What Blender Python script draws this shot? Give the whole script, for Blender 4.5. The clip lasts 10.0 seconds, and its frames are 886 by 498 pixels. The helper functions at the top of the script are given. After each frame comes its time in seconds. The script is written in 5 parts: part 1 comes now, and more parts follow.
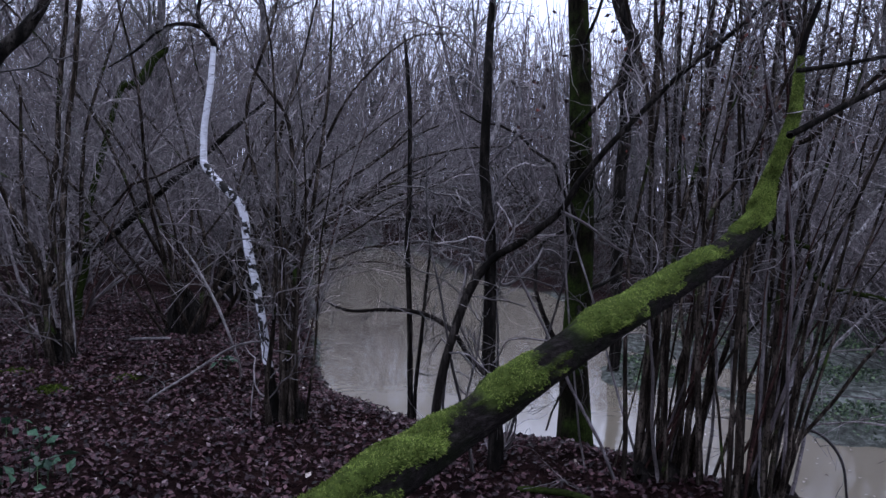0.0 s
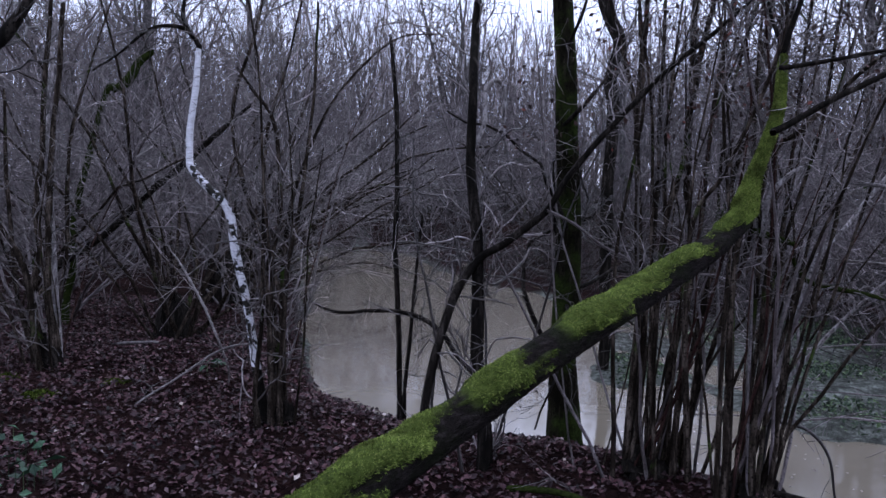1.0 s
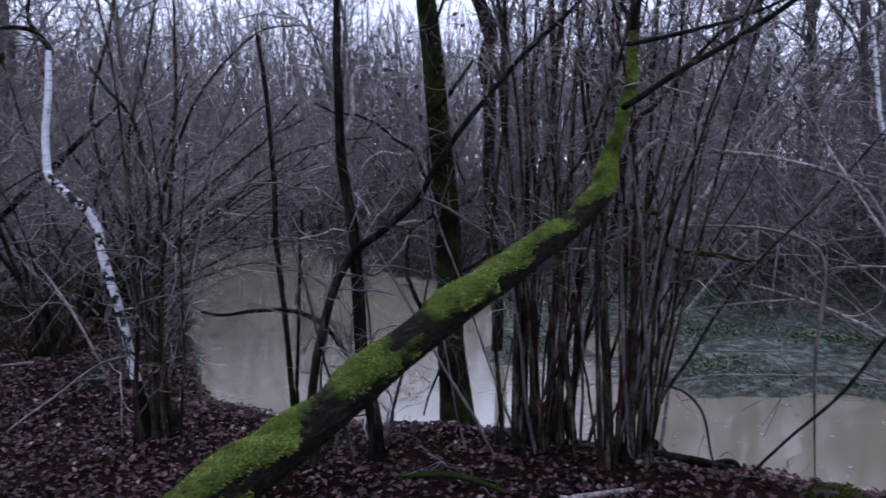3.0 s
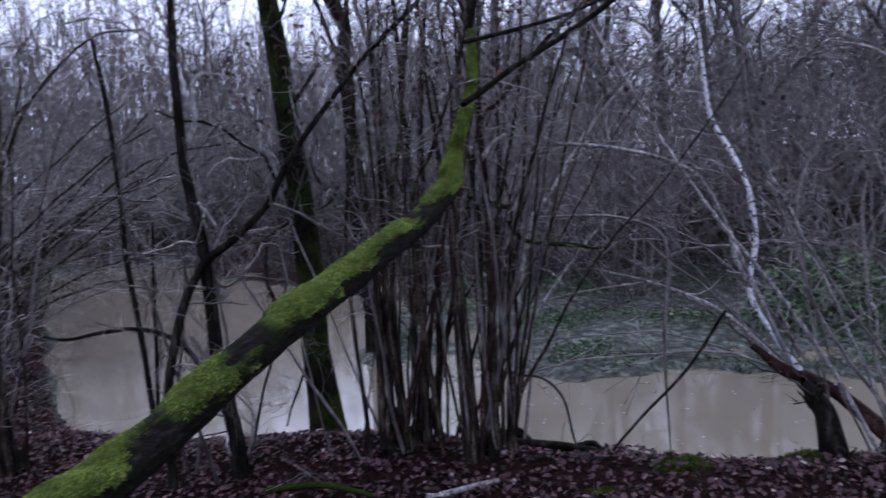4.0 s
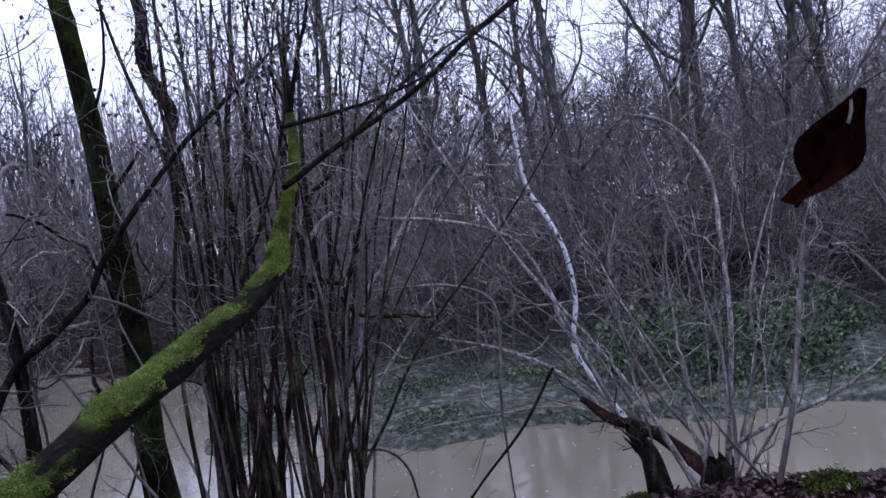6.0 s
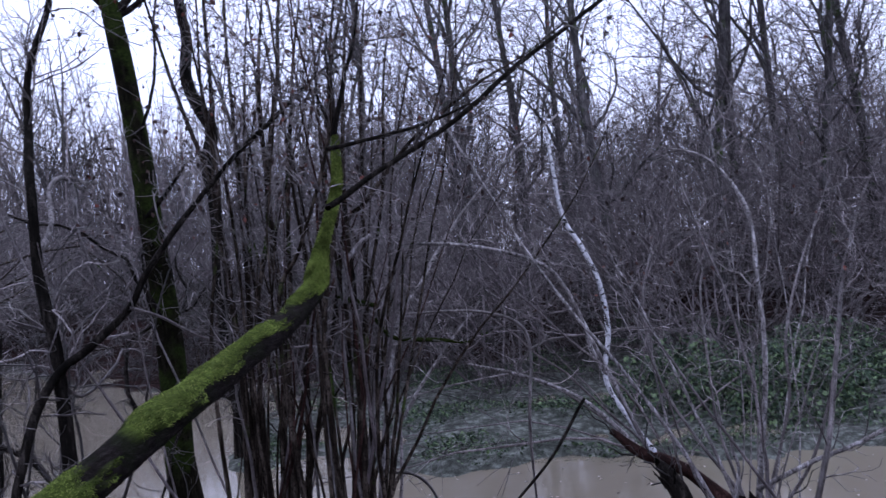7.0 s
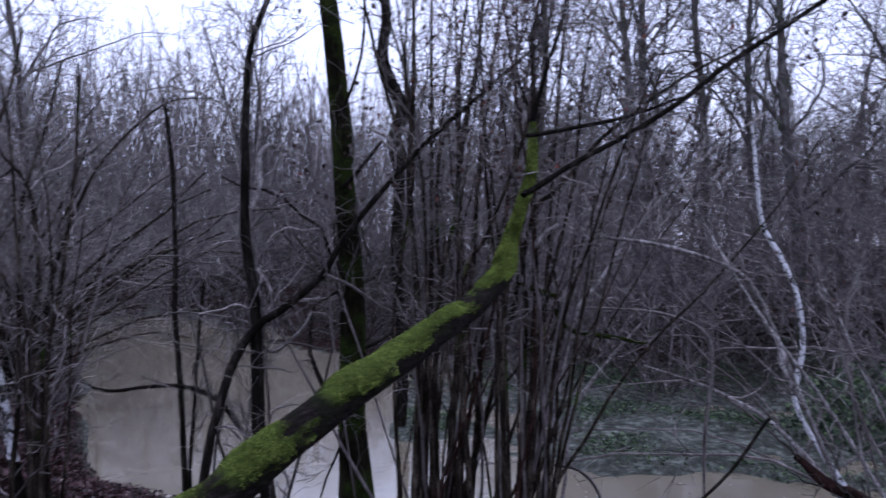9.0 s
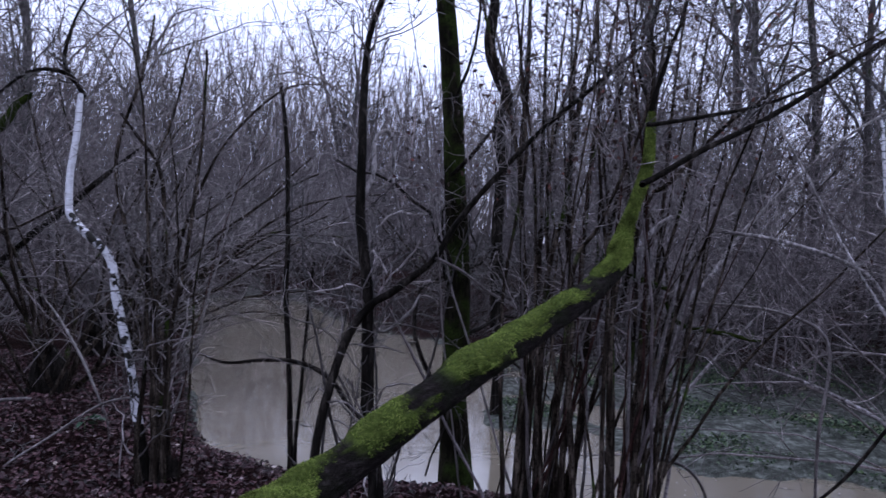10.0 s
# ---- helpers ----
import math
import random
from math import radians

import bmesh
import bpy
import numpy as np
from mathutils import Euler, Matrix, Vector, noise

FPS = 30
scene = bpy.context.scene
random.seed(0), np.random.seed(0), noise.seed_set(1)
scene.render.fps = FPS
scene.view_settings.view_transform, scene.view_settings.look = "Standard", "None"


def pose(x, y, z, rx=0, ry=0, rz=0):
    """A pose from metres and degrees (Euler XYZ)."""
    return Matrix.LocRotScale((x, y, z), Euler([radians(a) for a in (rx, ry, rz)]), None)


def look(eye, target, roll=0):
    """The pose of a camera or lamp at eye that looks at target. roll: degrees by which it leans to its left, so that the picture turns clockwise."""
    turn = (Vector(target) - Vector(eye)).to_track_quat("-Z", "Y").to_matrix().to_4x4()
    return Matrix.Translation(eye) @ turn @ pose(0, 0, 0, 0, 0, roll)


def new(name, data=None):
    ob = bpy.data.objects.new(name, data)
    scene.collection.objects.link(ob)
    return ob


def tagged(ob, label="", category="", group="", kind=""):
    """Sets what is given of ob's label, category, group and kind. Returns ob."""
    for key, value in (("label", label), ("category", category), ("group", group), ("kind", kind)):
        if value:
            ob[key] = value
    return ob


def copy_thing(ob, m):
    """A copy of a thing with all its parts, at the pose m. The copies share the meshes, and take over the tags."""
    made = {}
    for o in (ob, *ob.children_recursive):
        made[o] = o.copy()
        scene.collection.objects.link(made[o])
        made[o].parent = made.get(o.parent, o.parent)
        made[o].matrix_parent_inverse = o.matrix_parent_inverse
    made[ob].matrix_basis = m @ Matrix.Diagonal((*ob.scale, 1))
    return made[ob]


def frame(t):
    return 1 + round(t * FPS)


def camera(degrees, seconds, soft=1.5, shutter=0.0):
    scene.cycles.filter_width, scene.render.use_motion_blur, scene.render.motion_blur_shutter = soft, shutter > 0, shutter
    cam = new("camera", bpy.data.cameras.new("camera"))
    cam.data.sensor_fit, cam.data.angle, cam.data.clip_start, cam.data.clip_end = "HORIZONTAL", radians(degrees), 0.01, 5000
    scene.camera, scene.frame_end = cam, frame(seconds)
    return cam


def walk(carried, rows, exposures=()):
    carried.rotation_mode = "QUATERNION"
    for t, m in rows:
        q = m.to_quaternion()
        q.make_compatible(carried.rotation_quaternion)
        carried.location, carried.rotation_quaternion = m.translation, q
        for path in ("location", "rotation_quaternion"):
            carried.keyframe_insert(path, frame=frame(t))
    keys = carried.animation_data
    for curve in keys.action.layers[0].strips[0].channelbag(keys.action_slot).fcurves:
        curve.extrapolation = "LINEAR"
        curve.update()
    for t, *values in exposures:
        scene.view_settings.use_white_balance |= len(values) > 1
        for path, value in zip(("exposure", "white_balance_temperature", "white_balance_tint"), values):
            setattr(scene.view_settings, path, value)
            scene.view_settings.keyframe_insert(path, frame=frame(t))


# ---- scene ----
cam = camera(58.0, 10.0, soft=1.5, shutter=0.5)
PATH = [
    (0, (0.001, 0.001, 1.599), (0.005, 1.996, 1.464), 2.0),
    (0.5, (0.008, -0.001, 1.6), (0.02, 1.994, 1.466), 1.7),
    (1, (0.02, 0.002, 1.595), (0.048, 1.997, 1.463), 1.5),
    (1.5, (0.042, 0.006, 1.6), (0.103, 2.0, 1.463), 1.0),
    (2, (0.075, 0.016, 1.591), (0.184, 2.008, 1.451), 0.1),
    (3.3, (0.212, 0.002, 1.586), (0.553, 1.965, 1.418), -2.9),
    (3.5, (0.255, 0.001, 1.6), (0.646, 1.955, 1.424), -3.4),
    (4, (0.309, 0.008, 1.581), (0.874, 1.918, 1.406), -5.0),
    (4.5, (0.358, -0.012, 1.578), (1.076, 1.847, 1.41), -6.6),
    (5, (0.372, -0.052, 1.591), (1.226, 1.75, 1.444), -8.0),
    (5.5, (0.4, -0.092, 1.577), (1.305, 1.689, 1.48), -8.6),
    (5.7, (0.396, -0.111, 1.589), (1.314, 1.664, 1.515), -8.6),
    (7, (0.306, -0.114, 1.604), (1.186, 1.681, 1.633), -6.1),
    (7.5, (0.285, -0.101, 1.601), (1.091, 1.729, 1.637), -4.9),
    (8, (0.274, -0.09, 1.601), (1.028, 1.762, 1.641), -4.1),
    (8.5, (0.236, -0.07, 1.602), (0.893, 1.818, 1.646), -2.9),
    (9, (0.188, -0.04, 1.631), (0.689, 1.897, 1.646), -0.6),
    (9.5, (0.091, -0.068, 1.605), (0.464, 1.897, 1.612), 0.9),
    (10, (0.056, -0.061, 1.601), (0.339, 1.919, 1.593), 1.4),
]
walk(cam, [(t, look(eye, target, roll)) for t, eye, target, roll in PATH],
     exposures=[(0.0, 0.2, 6050, 17), (2.0, 0.2, 6050, 17), (5.5, 0.26, 5950, 20), (7.0, 0.2, 5950, 21), (10.0, 0.06, 5980, 20)])

# ---- daylight: an overcast winter evening ----
world = bpy.data.worlds.new("overcast_sky")
scene.world = world
world.use_nodes = True
wn, wl = world.node_tree.nodes, world.node_tree.links
sky = wn.new("ShaderNodeTexSky")
sky.sky_type, sky.sun_disc = "NISHITA", False
sky.sun_elevation, sky.sun_rotation = radians(62), radians(20)
sky.dust_density, sky.air_density, sky.ozone_density = 1.0, 1.0, 2.0
cloud = wn.new("ShaderNodeMix")
cloud.data_type = "RGBA"
cloud.inputs["Factor"].default_value = 0.75
cloud.inputs["B"].default_value = (10.9, 11.7, 14.7, 1)
wl.new(sky.outputs["Color"], cloud.inputs["A"])
wl.new(cloud.outputs["Result"], wn["Background"].inputs["Color"])
wn["Background"].inputs["Strength"].default_value = 0.132
sun = new("sun", bpy.data.lights.new("sun", "SUN"))
sun.data.energy, sun.data.angle, sun.data.color = 0.8, radians(45), (0.96, 0.97, 1.0)
sun.matrix_world = look((0, 0, 0), (-1.7, -4.8, -10))


# ---- materials ----
def material(name, rough=0.8, spec=0.3):
    m = bpy.data.materials.new(name)
    m.use_nodes = True
    b = m.node_tree.nodes["Principled BSDF"]
    b.inputs["Roughness"].default_value = rough
    b.inputs["Specular IOR Level"].default_value = spec
    return m, m.node_tree.nodes, m.node_tree.links, b


def ramp(nodes, stops):
    r = nodes.new("ShaderNodeValToRGB")
    while len(r.color_ramp.elements) < len(stops):
        r.color_ramp.elements.new(0.5)
    for e, (p, c) in zip(r.color_ramp.elements, stops):
        e.position, e.color = p, (*c, 1)
    return r


def noise_tex(nodes, links, scale, detail=4, rough=0.6, stretch=None):
    n = nodes.new("ShaderNodeTexNoise")
    n.inputs["Scale"].default_value, n.inputs["Detail"].default_value = scale, detail
    n.inputs["Roughness"].default_value = rough
    g = nodes.new("ShaderNodeNewGeometry")
    if stretch:
        mp = nodes.new("ShaderNodeMapping")
        mp.inputs["Scale"].default_value = stretch
        links.new(g.outputs["Position"], mp.inputs["Vector"])
        links.new(mp.outputs["Vector"], n.inputs["Vector"])
    else:
        links.new(g.outputs["Position"], n.inputs["Vector"])
    return n


def mix(nodes, links, fac, a, b):
    m = nodes.new("ShaderNodeMix")
    m.data_type = "RGBA"
    for src, key in ((fac, "Factor"), (a, "A"), (b, "B")):
        if isinstance(src, (tuple, float)):
            m.inputs[key].default_value = (*src, 1) if isinstance(src, tuple) else src
        else:
            links.new(src, m.inputs[key])
    return m.outputs["Result"]


def relief(nodes, links, bsdf, height, strength, distance=0.01):
    b = nodes.new("ShaderNodeBump")
    b.inputs["Strength"].default_value, b.inputs["Distance"].default_value = strength, distance
    links.new(height, b.inputs["Height"])
    links.new(b.outputs["Normal"], bsdf.inputs["Normal"])


def bark(name, dark, mid, light, moss=0.0, rough=0.6, scale=9, spec=0.4, green=((0.015, 0.03, 0.006), (0.05, 0.09, 0.015)), vary=False):
    """Wet bark with vertical grain, pale lichen and, where moss > 0, a green coat on noise patches."""
    m, n, l, b = material(name, rough, spec)
    grain = noise_tex(n, l, scale, 6, 0.7, (3, 3, 0.5))
    patch = noise_tex(n, l, 5, 3)
    r = ramp(n, [(0.3, dark), (0.5, mid), (0.72, light)])
    l.new(grain.outputs["Fac"], r.inputs["Fac"])
    pr = ramp(n, [(0.35, (0.55, 0.55, 0.55)), (0.65, (1.25, 1.25, 1.25))])
    l.new(patch.outputs["Fac"], pr.inputs["Fac"])
    mult = n.new("ShaderNodeMix")
    mult.data_type, mult.blend_type = "RGBA", "MULTIPLY"
    mult.inputs["Factor"].default_value = 1.0
    l.new(r.outputs["Color"], mult.inputs["A"])
    l.new(pr.outputs["Color"], mult.inputs["B"])
    col = mult.outputs["Result"]
    if vary:
        g = n.new("ShaderNodeNewGeometry")
        vr = ramp(n, [(0.0, (0.15, 0.15, 0.15)), (0.55, (0.65, 0.63, 0.62)), (0.85, (1.3, 1.28, 1.28)), (1.0, (2.6, 2.6, 2.65))])
        l.new(g.outputs["Random Per Island"], vr.inputs["Fac"])
        v2 = n.new("ShaderNodeMix")
        v2.data_type, v2.blend_type = "RGBA", "MULTIPLY"
        v2.inputs["Factor"].default_value = 1.0
        l.new(col, v2.inputs["A"])
        l.new(vr.outputs["Color"], v2.inputs["B"])
        col = v2.outputs["Result"]
    speck = noise_tex(n, l, 70, 3, 0.6)
    sm = ramp(n, [(0.36, (1, 1, 1)), (0.46, (0, 0, 0))])
    l.new(speck.outputs["Fac"], sm.inputs["Fac"])
    col = mix(n, l, sm.outputs["Color"], col, dark)
    if moss:
        where = noise_tex(n, l, 3.1, 5, 0.65)
        mask = ramp(n, [(0.62 - 0.35 * moss, (0, 0, 0)), (0.74 - 0.35 * moss, (1, 1, 1))])
        l.new(where.outputs["Fac"], mask.inputs["Fac"])
        tone = noise_tex(n, l, 60, 3)
        tr = ramp(n, [(0.3, green[0]), (0.7, green[1])])
        l.new(tone.outputs["Fac"], tr.inputs["Fac"])
        col = mix(n, l, mask.outputs["Color"], col, tr.outputs["Color"])
    l.new(col, b.inputs["Base Color"])
    relief(n, l, b, grain.outputs["Fac"], 0.6, 0.012)
    return m


hazel_bark = bark("hazel_bark", (0.0035, 0.0028, 0.0022), (0.022, 0.0168, 0.013), (0.15, 0.122, 0.1), 0.05, 0.9, spec=0.04)
grey_bark = bark("grey_bark", (0.02, 0.018, 0.017), (0.2, 0.183, 0.18), (0.6, 0.58, 0.59), 0.0, 0.7, 14, spec=0.15)
dark_bark = bark("dark_bark", (0.002, 0.002, 0.0016), (0.009, 0.0075, 0.0063), (0.055, 0.047, 0.041), 0.0, 0.85, spec=0.05)
mossy_bark = bark("mossy_bark", (0.003, 0.0028, 0.002), (0.01, 0.009, 0.006), (0.035, 0.03, 0.022), 0.5,
                  0.95, spec=0.02, green=((0.008, 0.013, 0.004), (0.03, 0.044, 0.011)))
bough_moss = bark("bough_moss", (0.003, 0.0028, 0.002), (0.01, 0.009, 0.006), (0.035, 0.03, 0.022), 1.1,
                  0.95, spec=0.02, green=((0.006, 0.01, 0.003), (0.026, 0.036, 0.009)))
red_bark = bark("red_bark", (0.005, 0.003, 0.0026), (0.028, 0.0125, 0.0105), (0.09, 0.052, 0.044), 0.0, 0.8, spec=0.08)
# Raised towards grey: the haze over distant trunks is put into the colour.
hazy_far_bark = bark("hazy_far_bark", (0.022, 0.021, 0.021), (0.075, 0.07, 0.07), (0.2, 0.185, 0.185), 0.15, 0.9, spec=0.03)
twig_bark = bark("twig_bark", (0.02, 0.016, 0.015), (0.16, 0.14, 0.138), (0.36, 0.34, 0.345), 0.0, 0.42, 6, spec=0.5, vary=True)
dark_twig = bark("dark_twig", (0.004, 0.0033, 0.0033), (0.024, 0.0195, 0.019), (0.16, 0.142, 0.14), 0.0, 0.45, 6, spec=0.4, vary=True)
brush_bark = bark("brush_bark", (0.02, 0.016, 0.016), (0.14, 0.118, 0.121), (0.4, 0.365, 0.375), 0.0, 0.5, 4, spec=0.4, vary=True)


def birch_material(name, patches, scale=13):
    m, n, l, b = material(name, 0.7, 0.15)
    band = noise_tex(n, l, scale, 3, 0.6, (0.8, 0.8, 1.0))
    mask = ramp(n, [(patches, (0, 0, 0)), (patches + 0.03, (1, 1, 1))])
    l.new(band.outputs["Fac"], mask.inputs["Fac"])
    line = noise_tex(n, l, 14, 3, 0.6, (0.5, 0.5, 7))
    lm = ramp(n, [(0.62, (0, 0, 0)), (0.68, (1, 1, 1))])
    l.new(line.outputs["Fac"], lm.inputs["Fac"])
    tone = noise_tex(n, l, 22, 4, 0.6, (1, 1, 4))
    tr = ramp(n, [(0.3, (0.4, 0.4, 0.42)), (0.7, (0.64, 0.65, 0.69))])
    l.new(tone.outputs["Fac"], tr.inputs["Fac"])
    col = mix(n, l, lm.outputs["Color"], tr.outputs["Color"], (0.12, 0.11, 0.11))
    l.new(mix(n, l, mask.outputs["Color"], col, (0.012, 0.011, 0.009)), b.inputs["Base Color"])
    relief(n, l, b, band.outputs["Fac"], 0.4)
    return m


birch_bark, peeled_birch, spotted_birch = birch_material("birch_bark", 0.5, 17), birch_material("peeled_birch", 0.72), birch_material("spotted_birch", 0.565, 40)


def log_material():
    """Dark wet bark; the green coat follows the moss attribute of the mesh."""
    m, n, l, b = material("log_bark", 0.9, 0.05)
    grain = noise_tex(n, l, 26, 8, 0.8, (0.8, 0.8, 2.2))
    r = ramp(n, [(0.32, (0.003, 0.0025, 0.002)), (0.52, (0.016, 0.013, 0.012)), (0.78, (0.075, 0.062, 0.06))])
    l.new(grain.outputs["Fac"], r.inputs["Fac"])
    at = n.new("ShaderNodeAttribute")
    at.attribute_name = "moss"
    tone = noise_tex(n, l, 45, 4)
    tr = ramp(n, [(0.3, (0.03, 0.045, 0.01)), (0.7, (0.1, 0.14, 0.028))])
    l.new(tone.outputs["Fac"], tr.inputs["Fac"])
    streak = noise_tex(n, l, 5, 5, 0.7)
    sr = ramp(n, [(0.48, (0, 0, 0)), (0.62, (0.6, 0.6, 0.6))])
    l.new(streak.outputs["Fac"], sr.inputs["Fac"])
    bare = mix(n, l, sr.outputs["Color"], r.outputs["Color"], (0.012, 0.018, 0.006))
    l.new(mix(n, l, at.outputs["Fac"], bare, tr.outputs["Color"]), b.inputs["Base Color"])
    relief(n, l, b, grain.outputs["Fac"], 1.0, 0.03)
    return m


log_bark = log_material()


def tinted(name, stops, rough=0.7, spec=0.3, scale=60.0, low=0.45):
    """Small pieces in one mesh: each island takes its own tone."""
    m, n, l, b = material(name, rough, spec)
    g = n.new("ShaderNodeNewGeometry")
    r = ramp(n, stops)
    l.new(g.outputs["Random Per Island"], r.inputs["Fac"])
    v = noise_tex(n, l, scale, 3)
    vr = ramp(n, [(0.32, (low, low, low)), (0.68, (1.25, 1.25, 1.25))])
    l.new(v.outputs["Fac"], vr.inputs["Fac"])
    mu = n.new("ShaderNodeMix")
    mu.data_type, mu.blend_type = "RGBA", "MULTIPLY"
    mu.inputs["Factor"].default_value = 1.0
    l.new(r.outputs["Color"], mu.inputs["A"])
    l.new(vr.outputs["Color"], mu.inputs["B"])
    l.new(mu.outputs["Result"], b.inputs["Base Color"])
    return m


moss_green = tinted("moss_green", [(0.0, (0.05, 0.075, 0.016)), (0.4, (0.11, 0.155, 0.032)), (0.85, (0.2, 0.26, 0.06)), (1.0, (0.3, 0.33, 0.1))], 0.95, 0.02, 9.0, 0.3)
cushion_moss = tinted("cushion_moss", [(0.0, (0.012, 0.02, 0.004)), (0.6, (0.05, 0.075, 0.013)), (1.0, (0.11, 0.14, 0.028))], 0.95, 0.02, 9.0, 0.3)
litter = tinted("leaf_litter", [(0.0, (0.005, 0.0024, 0.0028)), (0.4, (0.031, 0.0125, 0.0155)), (0.75, (0.072, 0.031, 0.037)),
                                (0.96, (0.11, 0.055, 0.058)), (1.0, (0.28, 0.22, 0.22))], 0.5, 0.2)
ivy_green = tinted("ivy_green", [(0.0, (0.007, 0.016, 0.009)), (0.6, (0.04, 0.078, 0.038)), (1.0, (0.15, 0.22, 0.1))], 0.5, 0.25)
dead_leaf = tinted("dead_leaf", [(0.0, (0.02, 0.012, 0.012)), (0.6, (0.04, 0.022, 0.018)), (0.93, (0.07, 0.03, 0.024)), (1.0, (0.22, 0.05, 0.03))], 0.6)
# Almost black: the leaf's backlit shade is put into its base colour.
backlit_leaf = tinted("backlit_leaf", [(0.0, (0.009, 0.0025, 0.002)), (1.0, (0.014, 0.004, 0.003))], 1.0, 0.0, 90.0)
plant_green = tinted("plant_green", [(0.0, (0.006, 0.022, 0.012)), (1.0, (0.035, 0.09, 0.045))], 0.5, 0.2)
pale_leaf = tinted("pale_leaf", [(0.0, (0.3, 0.24, 0.2)), (1.0, (0.5, 0.44, 0.4))], 0.6)


def ground_material():
    m, n, l, b = material("forest_floor", 0.95, 0.02)
    a = noise_tex(n, l, 26, 8, 0.75)
    r = ramp(n, [(0.3, (0.004, 0.0024, 0.0024)), (0.5, (0.015, 0.008, 0.0078)), (0.7, (0.04, 0.021, 0.019))])
    l.new(a.outputs["Fac"], r.inputs["Fac"])
    big = noise_tex(n, l, 1.3, 5, 0.7)
    br = ramp(n, [(0.35, (0.4, 0.4, 0.4)), (0.65, (1.3, 1.25, 1.25))])
    l.new(big.outputs["Fac"], br.inputs["Fac"])
    mu = n.new("ShaderNodeMix")
    mu.data_type, mu.blend_type = "RGBA", "MULTIPLY"
    mu.inputs["Factor"].default_value = 1.0
    l.new(r.outputs["Color"], mu.inputs["A"])
    l.new(br.outputs["Color"], mu.inputs["B"])
    at = n.new("ShaderNodeAttribute")
    at.attribute_name = "mud"
    mud = noise_tex(n, l, 9, 6, 0.7)
    mr = ramp(n, [(0.3, (0.018, 0.02, 0.017)), (0.5, (0.08, 0.088, 0.077)), (0.68, (0.24, 0.265, 0.235))])
    l.new(mud.outputs["Fac"], mr.inputs["Fac"])
    l.new(mix(n, l, at.outputs["Fac"], mu.outputs["Result"], mr.outputs["Color"]), b.inputs["Base Color"])
    relief(n, l, b, a.outputs["Fac"], 1.0, 0.04)
    return m


def water_material():
    m, n, l, b = material("muddy_water", 0.04, 0.5)
    b.inputs["IOR"].default_value = 1.7
    silt = noise_tex(n, l, 0.5, 4)
    r = ramp(n, [(0.3, (0.148, 0.13, 0.098)), (0.7, (0.19, 0.168, 0.128))])
    l.new(silt.outputs["Fac"], r.inputs["Fac"])
    l.new(r.outputs["Color"], b.inputs["Base Color"])
    wave = noise_tex(n, l, 9, 4, 0.55, (1, 1, 1))
    relief(n, l, b, wave.outputs["Fac"], 0.06, 0.02)
    return m


forest_floor, muddy_water = ground_material(), water_material()

# ---- the lie of the land ----
WATER = -0.35
NEAR_SHORE = [(-4.4, 26.6), (-2.4, 15.0), (-1.9, 12.3), (-1.6, 10.4), (-1.23, 8.46), (-0.91, 7.43), (-0.34, 6.74), (0.54, 6.14),
              (1.3, 5.95), (1.9, 5.45), (2.7, 4.68), (3.2, 4.22), (3.68, 3.94), (4.16, 3.82), (4.66, 3.43), (4.93, 3.16), (7.2, 1.0), (12, -5)]
FAR_SHORE = [(15, -3), (9.3, 1.9), (6.6, 4.25), (5.58, 4.97), (4.5, 6.0), (3.64, 6.39), (2.95, 7.05), (2.2, 7.7), (1.6, 8.3), (1.9, 9.6),
             (2.9, 12.5), (2.3, 16), (1.5, 17), (0.3, 20.4), (-1.0, 27.5), (-2.6, 28.8)]
POOL = np.array(NEAR_SHORE + FAR_SHORE, float)


def shore_distance(x, y):
    """Metres from the pool's edge; negative in the water."""
    p = np.stack([x, y], -1)
    best, inside = np.full(x.shape, 1e9), np.zeros(x.shape, bool)
    for a, b in zip(POOL, np.roll(POOL, -1, 0)):
        ab = b - a
        s = np.clip(((p - a) @ ab) / (ab @ ab), 0, 1)
        best = np.minimum(best, np.linalg.norm(p - a - s[..., None] * ab, axis=-1))
        cross = (a[1] > y) != (b[1] > y)
        inside ^= cross & (x < (b[0] - a[0]) * (y - a[1]) / (b[1] - a[1] + 1e-12) + a[0])
    return np.where(inside, -best, best)


def wobble(x, y, f, seed):
    """Smooth bumps between about -1 and 1."""
    rng = np.random.default_rng(seed)
    out = np.zeros(np.shape(x))
    for k in range(7):
        a, ph, s = rng.uniform(0, 6.28), rng.uniform(0, 6.28), f * rng.uniform(0.6, 1.7)
        out = out + np.sin((x * np.cos(a) + y * np.sin(a)) * s + ph)
    return out / 3.2


def smooth(a, b, v):
    s = np.clip((v - a) / (b - a), 0.0, 1.0)
    return s * s * (3 - 2 * s)


def far_side(x, y):
    """1 on the flooded ground beyond the water, 0 on the near bank."""
    return smooth(-0.4, 0.4, np.minimum(y - (9.6 - 1.18 * x), x - 0.6))


